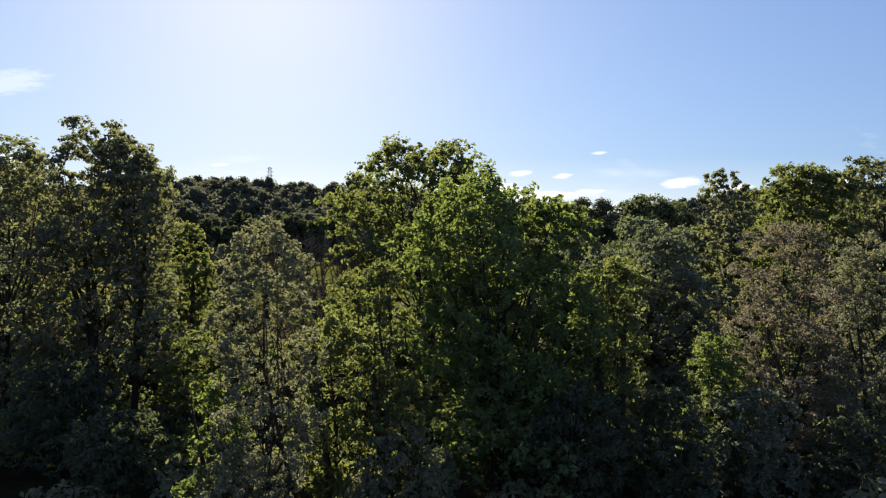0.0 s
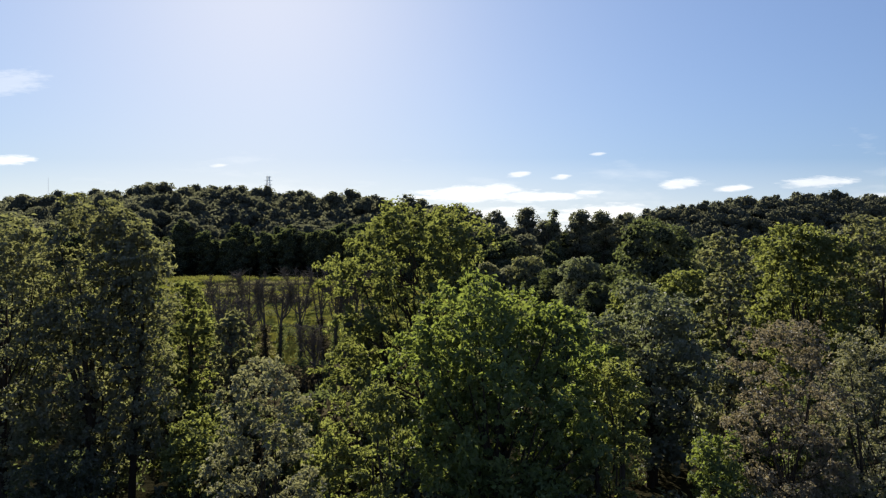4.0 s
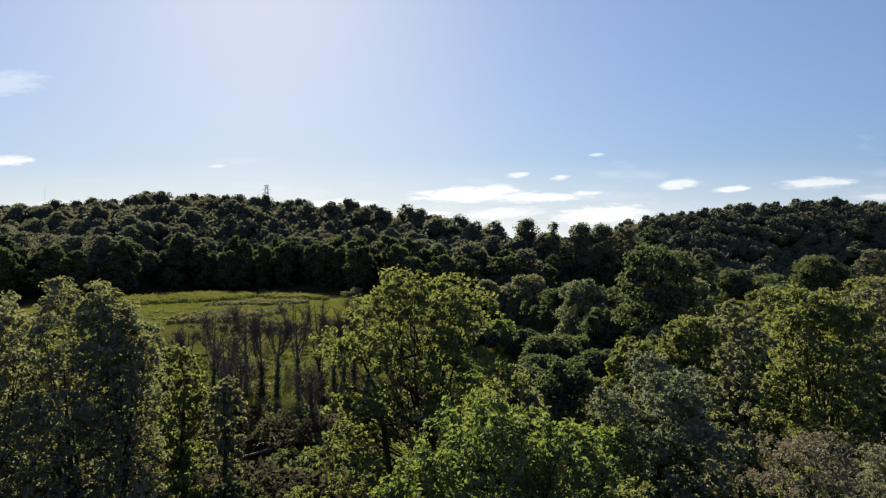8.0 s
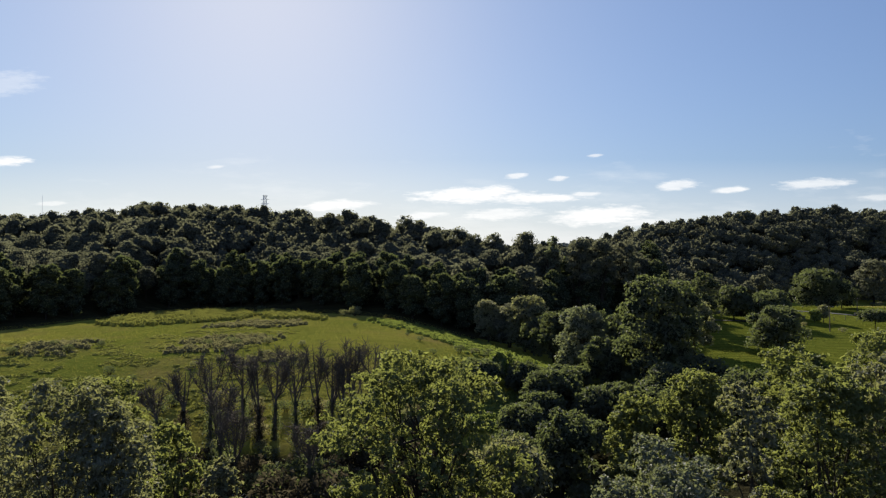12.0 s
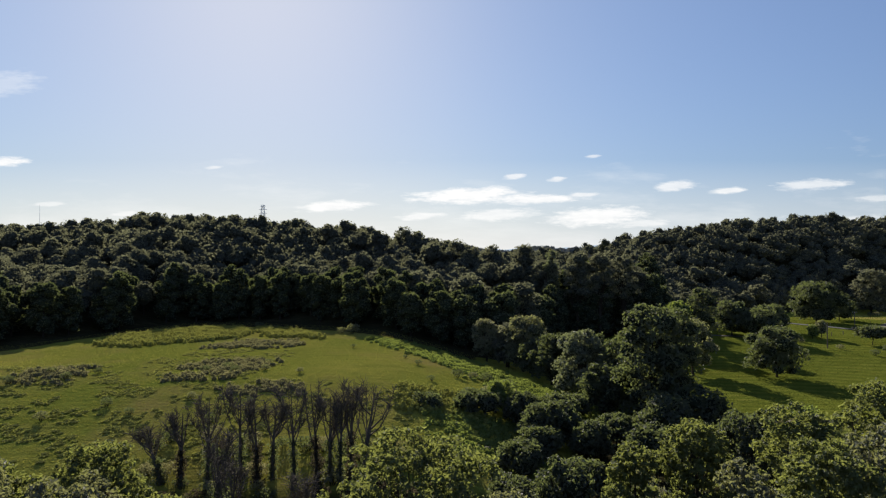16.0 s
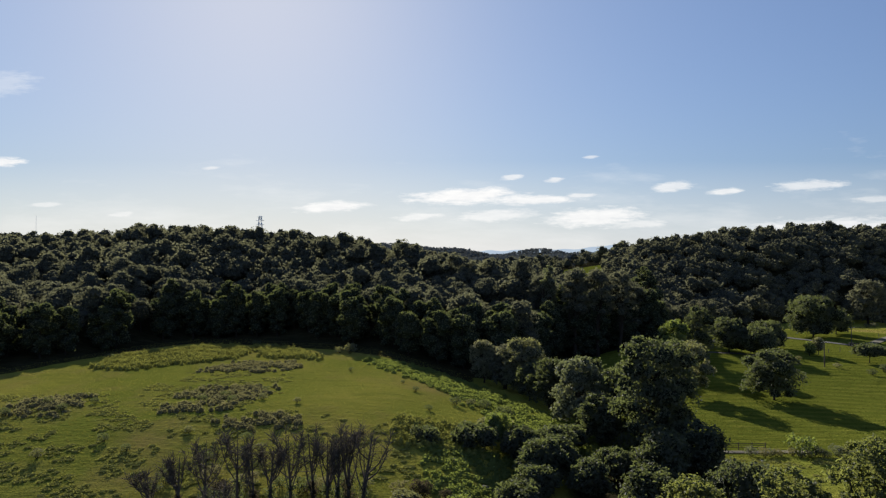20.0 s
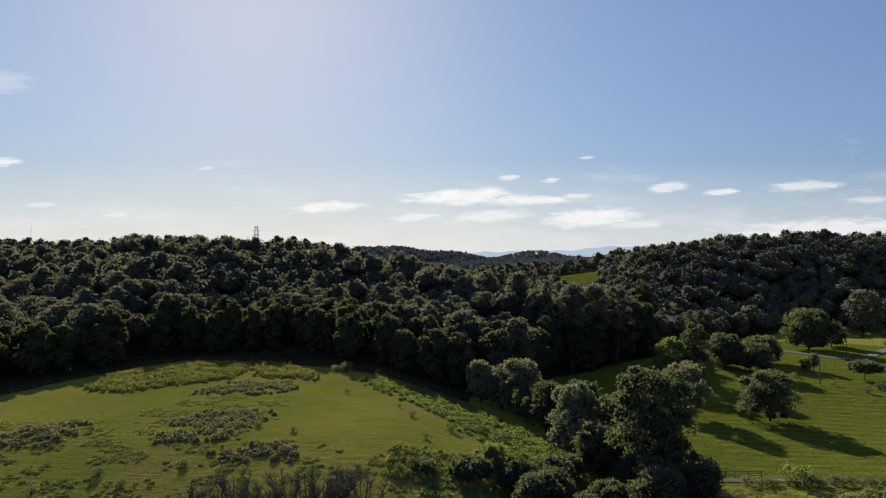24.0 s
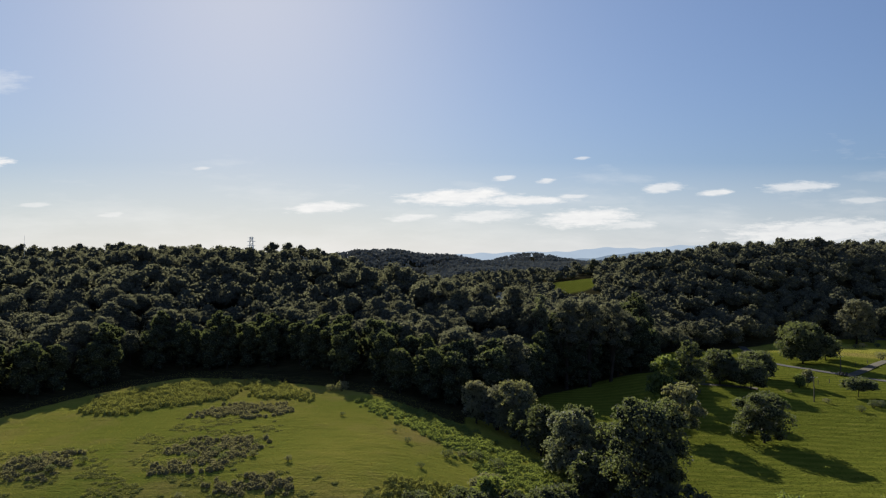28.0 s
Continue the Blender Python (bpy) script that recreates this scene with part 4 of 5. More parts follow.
WOOD_KINDS = []
for k in range(7):
    rng = np.random.default_rng(700 + k)
    tall = [13.0, 14.5, 12.0, 15.5, 13.5, 17.0, 14.0][k]
    wide = [5.6, 6.2, 6.4, 5.2, 6.0, 5.0, 6.8][k]
    blobs = round_crown(rng, tall, wide)
    pts, d = crown_points(rng, blobs, 950, 0.1, 0.035)
    v, f = leaves(rng, pts, d, 0.46, 1.2, 0.1, 2.0, 0.0)
    hv, hf = hulls(blobs[:1] + blobs[1::3], 0.86)
    few, fd = crown_points(rng, blobs, 300, 0.1, 0.03)
    fv, ff = leaves(rng, few, fd, 0.85, 1.15, 0.1, 2.6, 0.0)
    trunk_v, trunk_f = tubes([[((0, 0, -1.5), 0.3), ((0, 0, 4), 0.24), ((0.3, 0.1, tall * 0.8), 0.08)]], 5)
    WOOD_KINDS.append((v, f, hv, hf, leafy("crown", v, f, hv, hf, "wood"), mesh_from("trunk", trunk_v, trunk_f, BARK), fv, ff))


def scatter(seed, x0, x1, y0, y1, gap, test):
    rng = np.random.default_rng(seed)
    out = []
    ny = int((y1 - y0) / (gap * 0.87))
    for j in range(ny):
        nx = int((x1 - x0) / gap)
        for i in range(nx):
            x = x0 + (i + 0.5 * (j % 2) + rng.uniform(-0.33, 0.33)) * gap
            y = y0 + (j + rng.uniform(-0.33, 0.33)) * gap * 0.87
            if abs(x) < 0.74 * y + 16 and test(x, y):
                out.append((x, y, int(rng.integers(7)), rng.uniform(0, 6.28), rng.uniform(0.74, 1.06)))
    return out


def in_wood(x, y):
    return float(wooded(x, y)) > 0.6


def crest_side(x, y):
    return in_wood(x, y) and (x > 75 or y < np.interp(x, [-150, -20, 40, 75], [365, 345, 420, 460])) and (x < 75 or y < 462)


HOUSE = (53.5, 456.0)
WOODS = scatter(1, -300, 340, 160, 470, 8.0, crest_side)
WOODS += scatter(3, 20, 420, 462, 600, 12.0, in_wood)
WOODS += scatter(2, -400, -30, 510, 560, 10.5, in_wood)
WOODS = [w for w in WOODS if math.hypot(w[0] - HOUSE[0], w[1] - HOUSE[1]) > 11]
WOODS = [w for w in WOODS if not (0.106 < w[0] / w[1] < 0.128 and 200 < w[1] < 456 and float(lay(w[0], w[1])) + 13 * w[4] > 43.6 - w[1] * 0.053)]
WOODS = [w for w in WOODS if not (0.19 < w[0] / w[1] < 0.26 and w[1] < 480 and float(lay(w[0], w[1])) + 13 * w[4] > 43.6 - w[1] * 0.042)]
WOODS.sort(key=lambda w: w[1] + (0 if w[0] < 70 else -70))


def behind_edge(x, y):
    """Metres that a place in the left wood lies behind the wood's rim."""
    rim = np.interp(x, [-150, -106, -97, -80, -60, -33, -17, 0, 10, 22, 38, 60], [146, 166, 192, 214, 212, 199, 186, 175, 172, 185, 212, 228])
    return min(y - rim, 76 + 0.25 * (y - 170) - x)


# tall trees of the wood's rim, in leaf almost to the ground, leaf colour darkened for shade
RIM_KINDS = []
for k in range(6):
    rng = np.random.default_rng(760 + k)
    tall, wide = [15.0, 16.5, 18.0, 14.2, 17.0, 19.0][k], [4.3, 4.6, 4.8, 4.4, 5.0, 4.2][k]
    blobs = crown_blobs(rng, 0.4, tall, wide, 30, 1.75, shape="dome")
    pts, d = crown_points(rng, blobs, 1900, 0.2, 0.05)
    v, f = leaves(rng, pts, d, 0.39, 1.3, 0.2, 1.5, 0.2)
    hv, hf = hulls(blobs, 0.86)
    trunk_v, trunk_f = tubes([[((0, 0, -1.5), 0.34), ((0, 0, 4), 0.27), ((0.3, 0.1, tall * 0.8), 0.08)]], 5)
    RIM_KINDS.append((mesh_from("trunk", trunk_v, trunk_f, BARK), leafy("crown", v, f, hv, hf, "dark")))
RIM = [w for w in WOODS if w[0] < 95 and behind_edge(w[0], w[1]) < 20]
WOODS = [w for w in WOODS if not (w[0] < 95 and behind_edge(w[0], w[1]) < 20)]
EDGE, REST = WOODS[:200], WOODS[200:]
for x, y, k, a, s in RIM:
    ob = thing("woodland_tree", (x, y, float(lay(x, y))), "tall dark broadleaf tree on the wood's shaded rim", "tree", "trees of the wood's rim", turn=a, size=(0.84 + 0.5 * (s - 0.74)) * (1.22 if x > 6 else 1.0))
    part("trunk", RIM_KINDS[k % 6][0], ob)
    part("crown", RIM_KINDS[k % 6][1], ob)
for x, y, k, a, s in EDGE:
    ob = thing("woodland_tree", (x, y, float(lay(x, y))), "dark green broadleaf tree in the wood's edge", "tree", "trees of the wood's edge", turn=a, size=s)
    part("trunk", WOOD_KINDS[k][5], ob)
    part("crown", WOOD_KINDS[k][4], ob)


def joined(name, rows, label):
    """Many trees of the wood as one mesh: their leaves, then the dull foliage inside."""
    sets = []
    for inner in (False, True):
        vs, fs, base = [], [], 0
        for x, y, k, a, s in rows:
            v, f = WOOD_KINDS[k][2:4] if inner else WOOD_KINDS[k][0:2] if y < 232 else WOOD_KINDS[k][6:8]
            if y > 340 and not inner:
                v, f = v[:len(v) // 8 * 4], f[:len(v) // 8]
            c, si = math.cos(a) * s, math.sin(a) * s
            z = float(lay(x, y))
            vs.append(np.stack([v[:, 0] * c - v[:, 1] * si + x, v[:, 0] * si + v[:, 1] * c + y, v[:, 2] * s + z], 1))
            fs.append(f + base)
            base += len(v)
        sets += [np.concatenate(vs), np.concatenate(fs)]
    return tagged(new(name, leafy(name, *sets, "wood")), label, "woodland", kind="stuff")


joined("woodland_left", [w for w in REST if w[0] < 75], "dense dark green broadleaf woodland on the hillside")
joined("woodland_right", [w for w in REST if w[0] >= 75], "dense dark green broadleaf woodland on the far ridge")

# distant wooded hills, one coarse clump a tree, air haze put into the leaf colour
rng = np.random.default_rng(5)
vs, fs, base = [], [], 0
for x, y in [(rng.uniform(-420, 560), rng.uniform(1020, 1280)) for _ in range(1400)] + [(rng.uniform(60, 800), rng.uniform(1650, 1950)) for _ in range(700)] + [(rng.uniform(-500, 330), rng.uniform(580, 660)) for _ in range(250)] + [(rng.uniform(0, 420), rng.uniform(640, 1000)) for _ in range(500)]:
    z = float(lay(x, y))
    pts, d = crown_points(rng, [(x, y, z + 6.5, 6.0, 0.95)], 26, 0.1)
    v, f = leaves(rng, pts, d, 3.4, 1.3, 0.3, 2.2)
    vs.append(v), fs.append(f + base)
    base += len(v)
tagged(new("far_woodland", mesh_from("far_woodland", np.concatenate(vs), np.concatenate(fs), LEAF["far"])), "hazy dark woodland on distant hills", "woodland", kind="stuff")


def mountain(name, y, line, mat, label):
    xs = np.linspace(-3400, 3400, 240)
    top = np.interp(xs, [p[0] for p in line], [p[1] for p in line]) + 6 * np.sin(xs * 0.013) + 3 * np.sin(xs * 0.041 + 1)
    v = np.concatenate([np.stack([xs, np.full(240, y - 260.0), np.full(240, -20.0)], 1), np.stack([xs, np.full(240, float(y)), top], 1), np.stack([xs, np.full(240, y + 260.0), np.full(240, -20.0)], 1)])
    i = np.arange(239)
    f = np.concatenate([np.stack([i, i + 1, i + 241, i + 240], 1), np.stack([i + 240, i + 241, i + 481, i + 480], 1)])
    tagged(new(name, mesh_from(name, v, f, mat, True)), label, "mountain", kind="structure")


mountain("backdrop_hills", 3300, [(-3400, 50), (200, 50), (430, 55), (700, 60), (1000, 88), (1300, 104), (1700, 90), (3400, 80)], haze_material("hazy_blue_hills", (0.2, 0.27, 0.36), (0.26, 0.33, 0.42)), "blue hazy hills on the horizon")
mountain("backdrop_mountains", 3900, [(-3400, 70), (100, 80), (310, 108), (620, 104), (1000, 128), (1459, 142), (1737, 150), (2100, 120), (3400, 90)], haze_material("hazy_pale_blue_mountains", (0.42, 0.52, 0.65), (0.5, 0.6, 0.72)), "pale blue mountains on the horizon")


# ---- shrubs, weeds and hedges ----
SHRUB_KINDS = []
for k, kind in enumerate(["broad", "dark", "yellow", "fresh", "olive", "silver", "dry", "brush"]):
    rng = np.random.default_rng(900 + k)
    blobs = crown_blobs(rng, 0.05, 1.25, 1.0, 16, 0.34, shape="dome")
    pts, d = crown_points(rng, blobs, 400, 0.4)
    stalks = [[((0, 0, -0.3), 0.03), (np.array(q[:3]) * 0.5, 0.022), (q[:3], 0.006)] for q in blobs[::2]]
    SHRUB_KINDS.append((mesh_from("foliage", *leaves(rng, pts, d, 0.108), LEAF[kind]), mesh_from("stem", *tubes(stalks, 4), BARK)))


def shrub(x, y, size, k, label, group, turn=0.0, name="shrub"):
    ob = thing(name, (x, y, float(lay(x, y))), label, "shrub", group, turn=turn, size=size)
    part("stem", SHRUB_KINDS[k][1], ob)
    part("foliage", SHRUB_KINDS[k][0], ob)


rng = np.random.default_rng(31)
for k in range(160):
    y = 18 + 59 * rng.random() ** 0.8
    x = rng.uniform(-0.78, 0.8) * (y + 6)
    if x < 10 and y > 70:
        y -= 12
    shrub(x, y, rng.uniform(1.5, 2.2 + 0.05 * min(y - 18, 25)), int(rng.choice([1, 1, 7, 7] if x < 8 and y > 33 else [0, 1, 1, 2, 3, 4, 5])), "leafy shrub of the shaded undergrowth", "undergrowth below the trees", rng.uniform(0, 6.28), "undergrowth_shrub")
for k in range(48):
    x, y = rng.uniform(-27, 3), rng.uniform(48, 76)
    shrub(x, y, rng.uniform(1.6, 3.0), int(rng.choice([7, 7, 7, 1])), "withered brown brush below the bare trees", "brush below the bare trees", rng.uniform(0, 6.28), "brush")
for k in range(70):
    x, y = rng.uniform(-46, 2), rng.uniform(60, 90)
    shrub(x, y, rng.uniform(0.8, 2.0), int(rng.choice([0, 1, 1, 7, 6, 7])), "low bush among the bare trees", "bushes among the bare trees", rng.uniform(0, 6.28), "bush")
for k in range(40):
    x = 54 + k * 1.25 + rng.uniform(-0.6, 0.6)
    shrub(x, 111.2 + 0.02 * (x - 54) + rng.uniform(-0.8, 0.8), rng.uniform(0.7, 1.5), int(rng.choice([0, 1, 1, 5, 6])), "hedge bush along the meadow lane", "hedge along the meadow", rng.uniform(0, 6.28), "hedge_bush")
shrub(62.5, 112, 3.0, 3, "bright green hedge bush taller than the rest", "hedge along the meadow", 0.4, "hedge_bush")
shrub(80.0, 112, 2.2, 2, "pale green hedge bush taller than the rest", "hedge along the meadow", 1.4, "hedge_bush")
for x, y, s, k in [(115.5, 186, 1.2, 4), (119.8, 177.4, 1.5, 1), (126, 181.4, 1.9, 1), (128.6, 181.6, 1.7, 5), (214, 318, 1.8, 1), (219, 320, 2.0, 4), (228, 322, 1.8, 1), (127, 258, 2.8, 0), (133, 262, 2.4, 3), (184, 258, 2.6, 0), (110, 196, 1.1, 6)]:
    shrub(x, y, s, k, "round bush standing on the mown meadow", "", 0.7 * x)
for x, y, s in [(-35, 130, 0.8), (-26, 118, 0.9), (-21, 152, 0.8), (-8, 140, 0.6), (-5, 133, 0.9), (3, 128, 1.4), (6, 131, 1.1), (-2, 119, 0.9), (-71, 118, 1.0), (-66, 114, 1.1), (-63, 119, 0.9), (-74, 111, 1.2),
                (-52, 101, 1.1), (-47, 98, 0.9), (-40, 104, 1.0), (-30, 101, 1.2), (-27, 98, 1.1), (-34, 95, 1.2), (-59, 96, 1.2), (-44, 121, 1.0), (-38, 119, 1.1), (-33, 121, 1.0), (-41, 124, 1.1), (-88, 172, 1.2), (-25, 180, 2.4), (-28, 181, 1.5), (-56, 197, 1.6), (-50, 190, 1.4), (9, 131, 1.6), (13, 128, 1.8)]:
    shrub(x, y, s, int(rng.choice([0, 1, 1])), "small dark bush in the rough pasture", "bushes in the pasture", rng.uniform(0, 6.28), "bush")


def inside(x, y, ring):
    hit = False
    for (x0, y0), (x1, y1) in zip(ring, ring[1:] + ring[:1]):
        if (y0 > y) != (y1 > y) and x < (x1 - x0) * (y - y0) / (y1 - y0) + x0:
            hit = not hit
    return hit


def thicket(name, label, rings, gap, tall, leaf, kind, seed, bare=-0.3, blades=26):
    """Rounded clumps of rough growth over patches of the pasture, thinning out at their rims."""
    rng = np.random.default_rng(seed)
    blobs, pts, out = [], [], []
    for ring in rings:
        xs, ys = [p[0] for p in ring], [p[1] for p in ring]
        for _ in range(int((max(xs) - min(xs)) * (max(ys) - min(ys)) / gap ** 2)):
            x, y = rng.uniform(min(xs), max(xs)), rng.uniform(min(ys), max(ys))
            if inside(x + rng.normal() * 0.8, y + rng.normal() * 1.3, ring) and noise.noise(Vector((x * 0.16, y * 0.2, seed))) > bare + 0.1 * rng.normal():
                swell = 0.75 + 0.8 * noise.noise(Vector((x * 0.3, y * 0.26, seed + 3)))
                h = tall * (0.55 + 0.45 * max(0.2, swell)) * rng.uniform(0.8, 1.2)
                r = max(gap * rng.uniform(0.6, 1.0), h * 0.4)
                blobs.append((x, y, float(lay(x, y)) + h * 0.15, r, h * 0.85 / r))
    b = np.array(blobs)
    own = np.repeat(np.arange(len(b)), blades)
    d = rng.normal(size=(len(own), 3))
    d[:, 2] = np.abs(d[:, 2]) * 1.2
    d /= np.linalg.norm(d, axis=1)[:, None]
    r = b[own, 3] * rng.uniform(0.7, 1.1, len(own))
    pts = b[own, :3] + d * np.stack([r, r, r * b[own, 4]], 1)
    v, f = leaves(rng, pts, d, leaf, 1.5, 0.1, 0.8, 0.7)
    hv, hf = hulls([tuple(q) for q in b], 0.72)
    tagged(new(name, leafy(name, v, f, hv, hf, kind)), label, "weeds", kind="stuff")


def turf(name, label, x0, x1, y0, y1, per_metre, tall, wide, kind, seed, grows):
    """Upright tussocks of grass over open ground."""
    rng = np.random.default_rng(seed)
    n = int((x1 - x0) * (y1 - y0) * per_metre)
    x, y = rng.uniform(x0, x1, n), rng.uniform(y0, y1, n)
    keep = (np.abs(x) < 0.74 * y + 4) & (rng.random(n) < grows(x, y))
    x, y = x[keep], y[keep]
    n = len(x)
    z = lay(x, y)
    a, lean = rng.uniform(0, 6.28, n), rng.normal(size=(n, 2)) * 0.35
    w, h = wide * rng.uniform(0.6, 1.4, n) / 2, tall * rng.uniform(0.5, 1.5, n)
    c, s = np.cos(a) * w, np.sin(a) * w
    v = np.stack([np.stack([x - c, y - s, z - 0.03], 1), np.stack([x + c, y + s, z - 0.03], 1),
                  np.stack([x + c * 0.8 + lean[:, 0] * h, y + s * 0.8 + lean[:, 1] * h, z + h], 1), np.stack([x - c * 0.8 + lean[:, 0] * h, y - s * 0.8 + lean[:, 1] * h, z + h * 0.85], 1)], 1).reshape(-1, 3)
    tagged(new(name, mesh_from(name, v, np.arange(4 * n).reshape(-1, 4), LEAF[kind])), label, "grass", kind="stuff")


turf("pasture_grass", "yellow-green grazed pasture grass on the knoll", -150, 36, 80, 222, 5.0, 0.06, 0.15, "grass", 61, lambda x, y: (1 - mown(x, y)) * (1 - wooded(x, y)) * np.clip(1.5 - y / 240, 0, 1))
turf("meadow_grass", "bright green mown meadow grass", 28, 260, 88, 345, 2.0, 0.08, 0.3, "turf", 62, lambda x, y: (1 - wooded(x, y)) * np.clip(1.4 - y / 300, 0.3, 1))
thicket("tall_weeds", "light green tall weeds on the pasture's crest", [[(-84, 156), (-87, 177), (-78, 186), (-69, 194), (-62, 197), (-53, 180), (-54, 170), (-66, 163), (-75, 153)],
        [(-57, 197), (-50, 197), (-37, 180), (-29, 166), (-39, 170), (-47, 172)], [(-8, 112), (6, 112), (7, 100), (-8, 100)]], 0.95, 1.3, 0.17, "weed", 41, -0.7, 22)
thicket("lush_weeds", "bright green lush weeds along the creek's bank", [[(-20, 170), (-4, 166), (8, 157), (20, 141), (31, 127), (38, 113), (34, 101), (22, 102), (15, 114), (8, 127), (-1, 141), (-12, 154)], [(-3, 105), (14, 105), (15, 84), (-1, 86)]], 1.0, 0.8, 0.18, "lush", 44, -0.6, 22)
thicket("rough_weeds", "coarse green weeds on the lower pasture", [[(-95, 126), (-70, 127), (-57, 118), (-50, 112), (-30, 113), (-6, 106), (-2, 86), (-50, 84), (-90, 96)],
        [(-60, 152), (-37, 148), (-31, 136), (-34, 118), (-52, 113), (-60, 130)], [(48, 110), (110, 110), (112, 92), (50, 92)]], 1.0, 0.24, 0.14, "weed", 42, 0.04, 14)
thicket("dry_weeds", "greyish brown dry weeds in the pasture", [[(-57, 153), (-52, 164.5), (-38, 165), (-33, 155), (-42, 149)], [(-52, 127), (-48, 133), (-38, 134.5), (-32.5, 130), (-34, 122), (-38.6, 119)],
        [(-50, 114), (-45, 120), (-38.6, 119.5), (-36, 115), (-43, 112.5)], [(-38, 108), (-31, 112.5), (-24, 110.5), (-23, 106), (-33, 105)], [(-77, 117), (-70, 125), (-66, 123.5), (-64, 118), (-65, 112), (-73, 110)]], 0.95, 0.95, 0.16, "dry", 43, -0.35, 24)


# ---- lanes, poles and other things of the farm ----
def strip(name, line, width, mat, label, lift=0.06):
    line = [np.array(p, float) for p in line]
    fine = []
    for a, b in zip(line, line[1:]):
        steps = max(2, int(np.linalg.norm(b - a) / 1.5))
        fine += [a + (b - a) * i / steps for i in range(steps)]
    fine.append(line[-1])
    left, right = [], []
    for k, p in enumerate(fine):
        d = fine[min(k + 1, len(fine) - 1)] - fine[max(k - 1, 0)]
        d /= np.linalg.norm(d)
        nrm = np.array((-d[1], d[0])) * width / 2
        left.append(p + nrm), right.append(p - nrm)
    rows = [left, [(a + b) / 2 for a, b in zip(left, right)], right]
    verts = []
    for r, row in enumerate(rows):
        for p in row:
            verts.append((p[0], p[1], float(lay(p[0], p[1])) + lift + (0.04 if r == 1 else 0)))
    m = len(fine)
    faces = [(r * m + i, r * m + i + 1, (r + 1) * m + i + 1, (r + 1) * m + i) for r in range(2) for i in range(m - 1)]
    tagged(new(name, mesh_from(name, np.array(verts), np.array(faces), mat, True)), label, "road", kind="structure")


strip("road_valley", [(160, 326), (153, 307), (146, 289), (137, 266), (134, 250), (136.5, 240), (141, 230), (146.5, 222), (152, 212), (166, 196)], 3.6, ASPHALT, "narrow grey country road through the meadow", 0.15)
strip("road_drive", [(146, 221.5), (157, 231), (169.5, 242.5), (182.5, 253.5), (204, 268)], 3.2, LANE, "pale gravel drive branching off the road", 0.2)
strip("road_far", [(196, 344), (230, 346), (262, 342)], 3.0, LANE, "pale track below the wooded ridge", 0.3)
strip("road_lane", [(76, 211), (86, 208), (94, 205.6), (103, 201)], 3.0, LANE, "pale farm lane under dark trees", 0.2)
strip("road_meadow", [(40, 113.5), (48, 113.8), (56, 114), (68, 114.4)], 1.5, LANE, "pale gravel lane at the foot of the meadow", 0.12)


def box(bm, size, at):
    m = Matrix.LocRotScale(at, None, size)
    bmesh.ops.create_cube(bm, size=1.0, matrix=m)


def utility_pole(x, y, h, label):
    ob = thing("utility_pole", (x, y, float(lay(x, y))), label, "pole", "utility poles along the road")
    part("shaft", mesh_from("shaft", *tubes([[((0, 0, -0.5), 0.17), ((0, 0, h * 0.5), 0.15), ((0, 0, h), 0.11)]], 8), POLE_WOOD, True), ob)
    bm = bmesh.new()
    box(bm, (1.9, 0.1, 0.12), (0, -0.14, h - 0.5))
    bmesh.ops.bevel(bm, geom=bm.edges[:], offset=0.015, segments=1, affect="EDGES")
    part("crossarm", bm, ob, mat=POLE_WOOD)
    for s in (-0.85, 0.0, 0.85):
        part("insulator", mesh_from("insulator", *tubes([[((s, -0.14, h - 0.44), 0.04), ((s, -0.14, h - 0.34), 0.06), ((s, -0.14, h - 0.26), 0.03)]], 6), GALVANISED, True), ob)


utility_pole(112.4, 187, 7.6, "grey wooden utility pole standing in the meadow")
utility_pole(146.6, 227, 6.4, "grey wooden utility pole beside the road")
utility_pole(251, 352, 7.5, "grey wooden utility pole below the ridge")


def lattice_tower(x, y, top, base_w, head_w):
    foot = float(lay(x, y))
    h = top - foot
    ob = thing("lattice_tower", (x, y, foot), "grey steel lattice power tower on the wooded ridge", "tower")

    def corner(s, z):
        w = (base_w + (head_w - base_w) * z / h) / 2
        return np.array((w * s[0], w * s[1], z))
    ring = [(-1, -1), (1, -1), (1, 1), (-1, 1)]
    levels = np.linspace(0, h, 8)
    for s in ring:
        part("leg", mesh_from("leg", *tubes([[(corner(s, z), 0.13) for z in levels]], 4), GALVANISED), ob)
    for k in range(len(levels) - 1):
        for i in range(4):
            a, b = ring[i], ring[(i + 1) % 4]
            part("brace", mesh_from("brace", *tubes([[(corner(a, levels[k]), 0.07), (corner(b, levels[k + 1]), 0.07)], [(corner(b, levels[k]), 0.07), (corner(a, levels[k + 1]), 0.07)]], 4), GALVANISED), ob)
    for z in (h * 0.78, h * 0.88, h * 0.97):
        w = 2.1 if z < h * 0.9 else 1.5
        part("arm", mesh_from("arm", *tubes([[((-w, 0, z), 0.05), ((0, 0, z + 0.5), 0.1), ((w, 0, z), 0.05)], [((-w, 0, z), 0.05), ((0, 0, z - 0.1), 0.1), ((w, 0, z), 0.05)]], 4), GALVANISED), ob)


lattice_tower(-90.5, 323, 56.6, 3.4, 1.1)
mast = thing("radio_mast", (-211, 335, float(lay(-211, 335))), "thin steel mast above the ridge trees", "mast")
part("shaft", mesh_from("shaft", *tubes([[((0, 0, -0.5), 0.1), ((0, 0, 24.0), 0.05)]], 6), GALVANISED), mast)


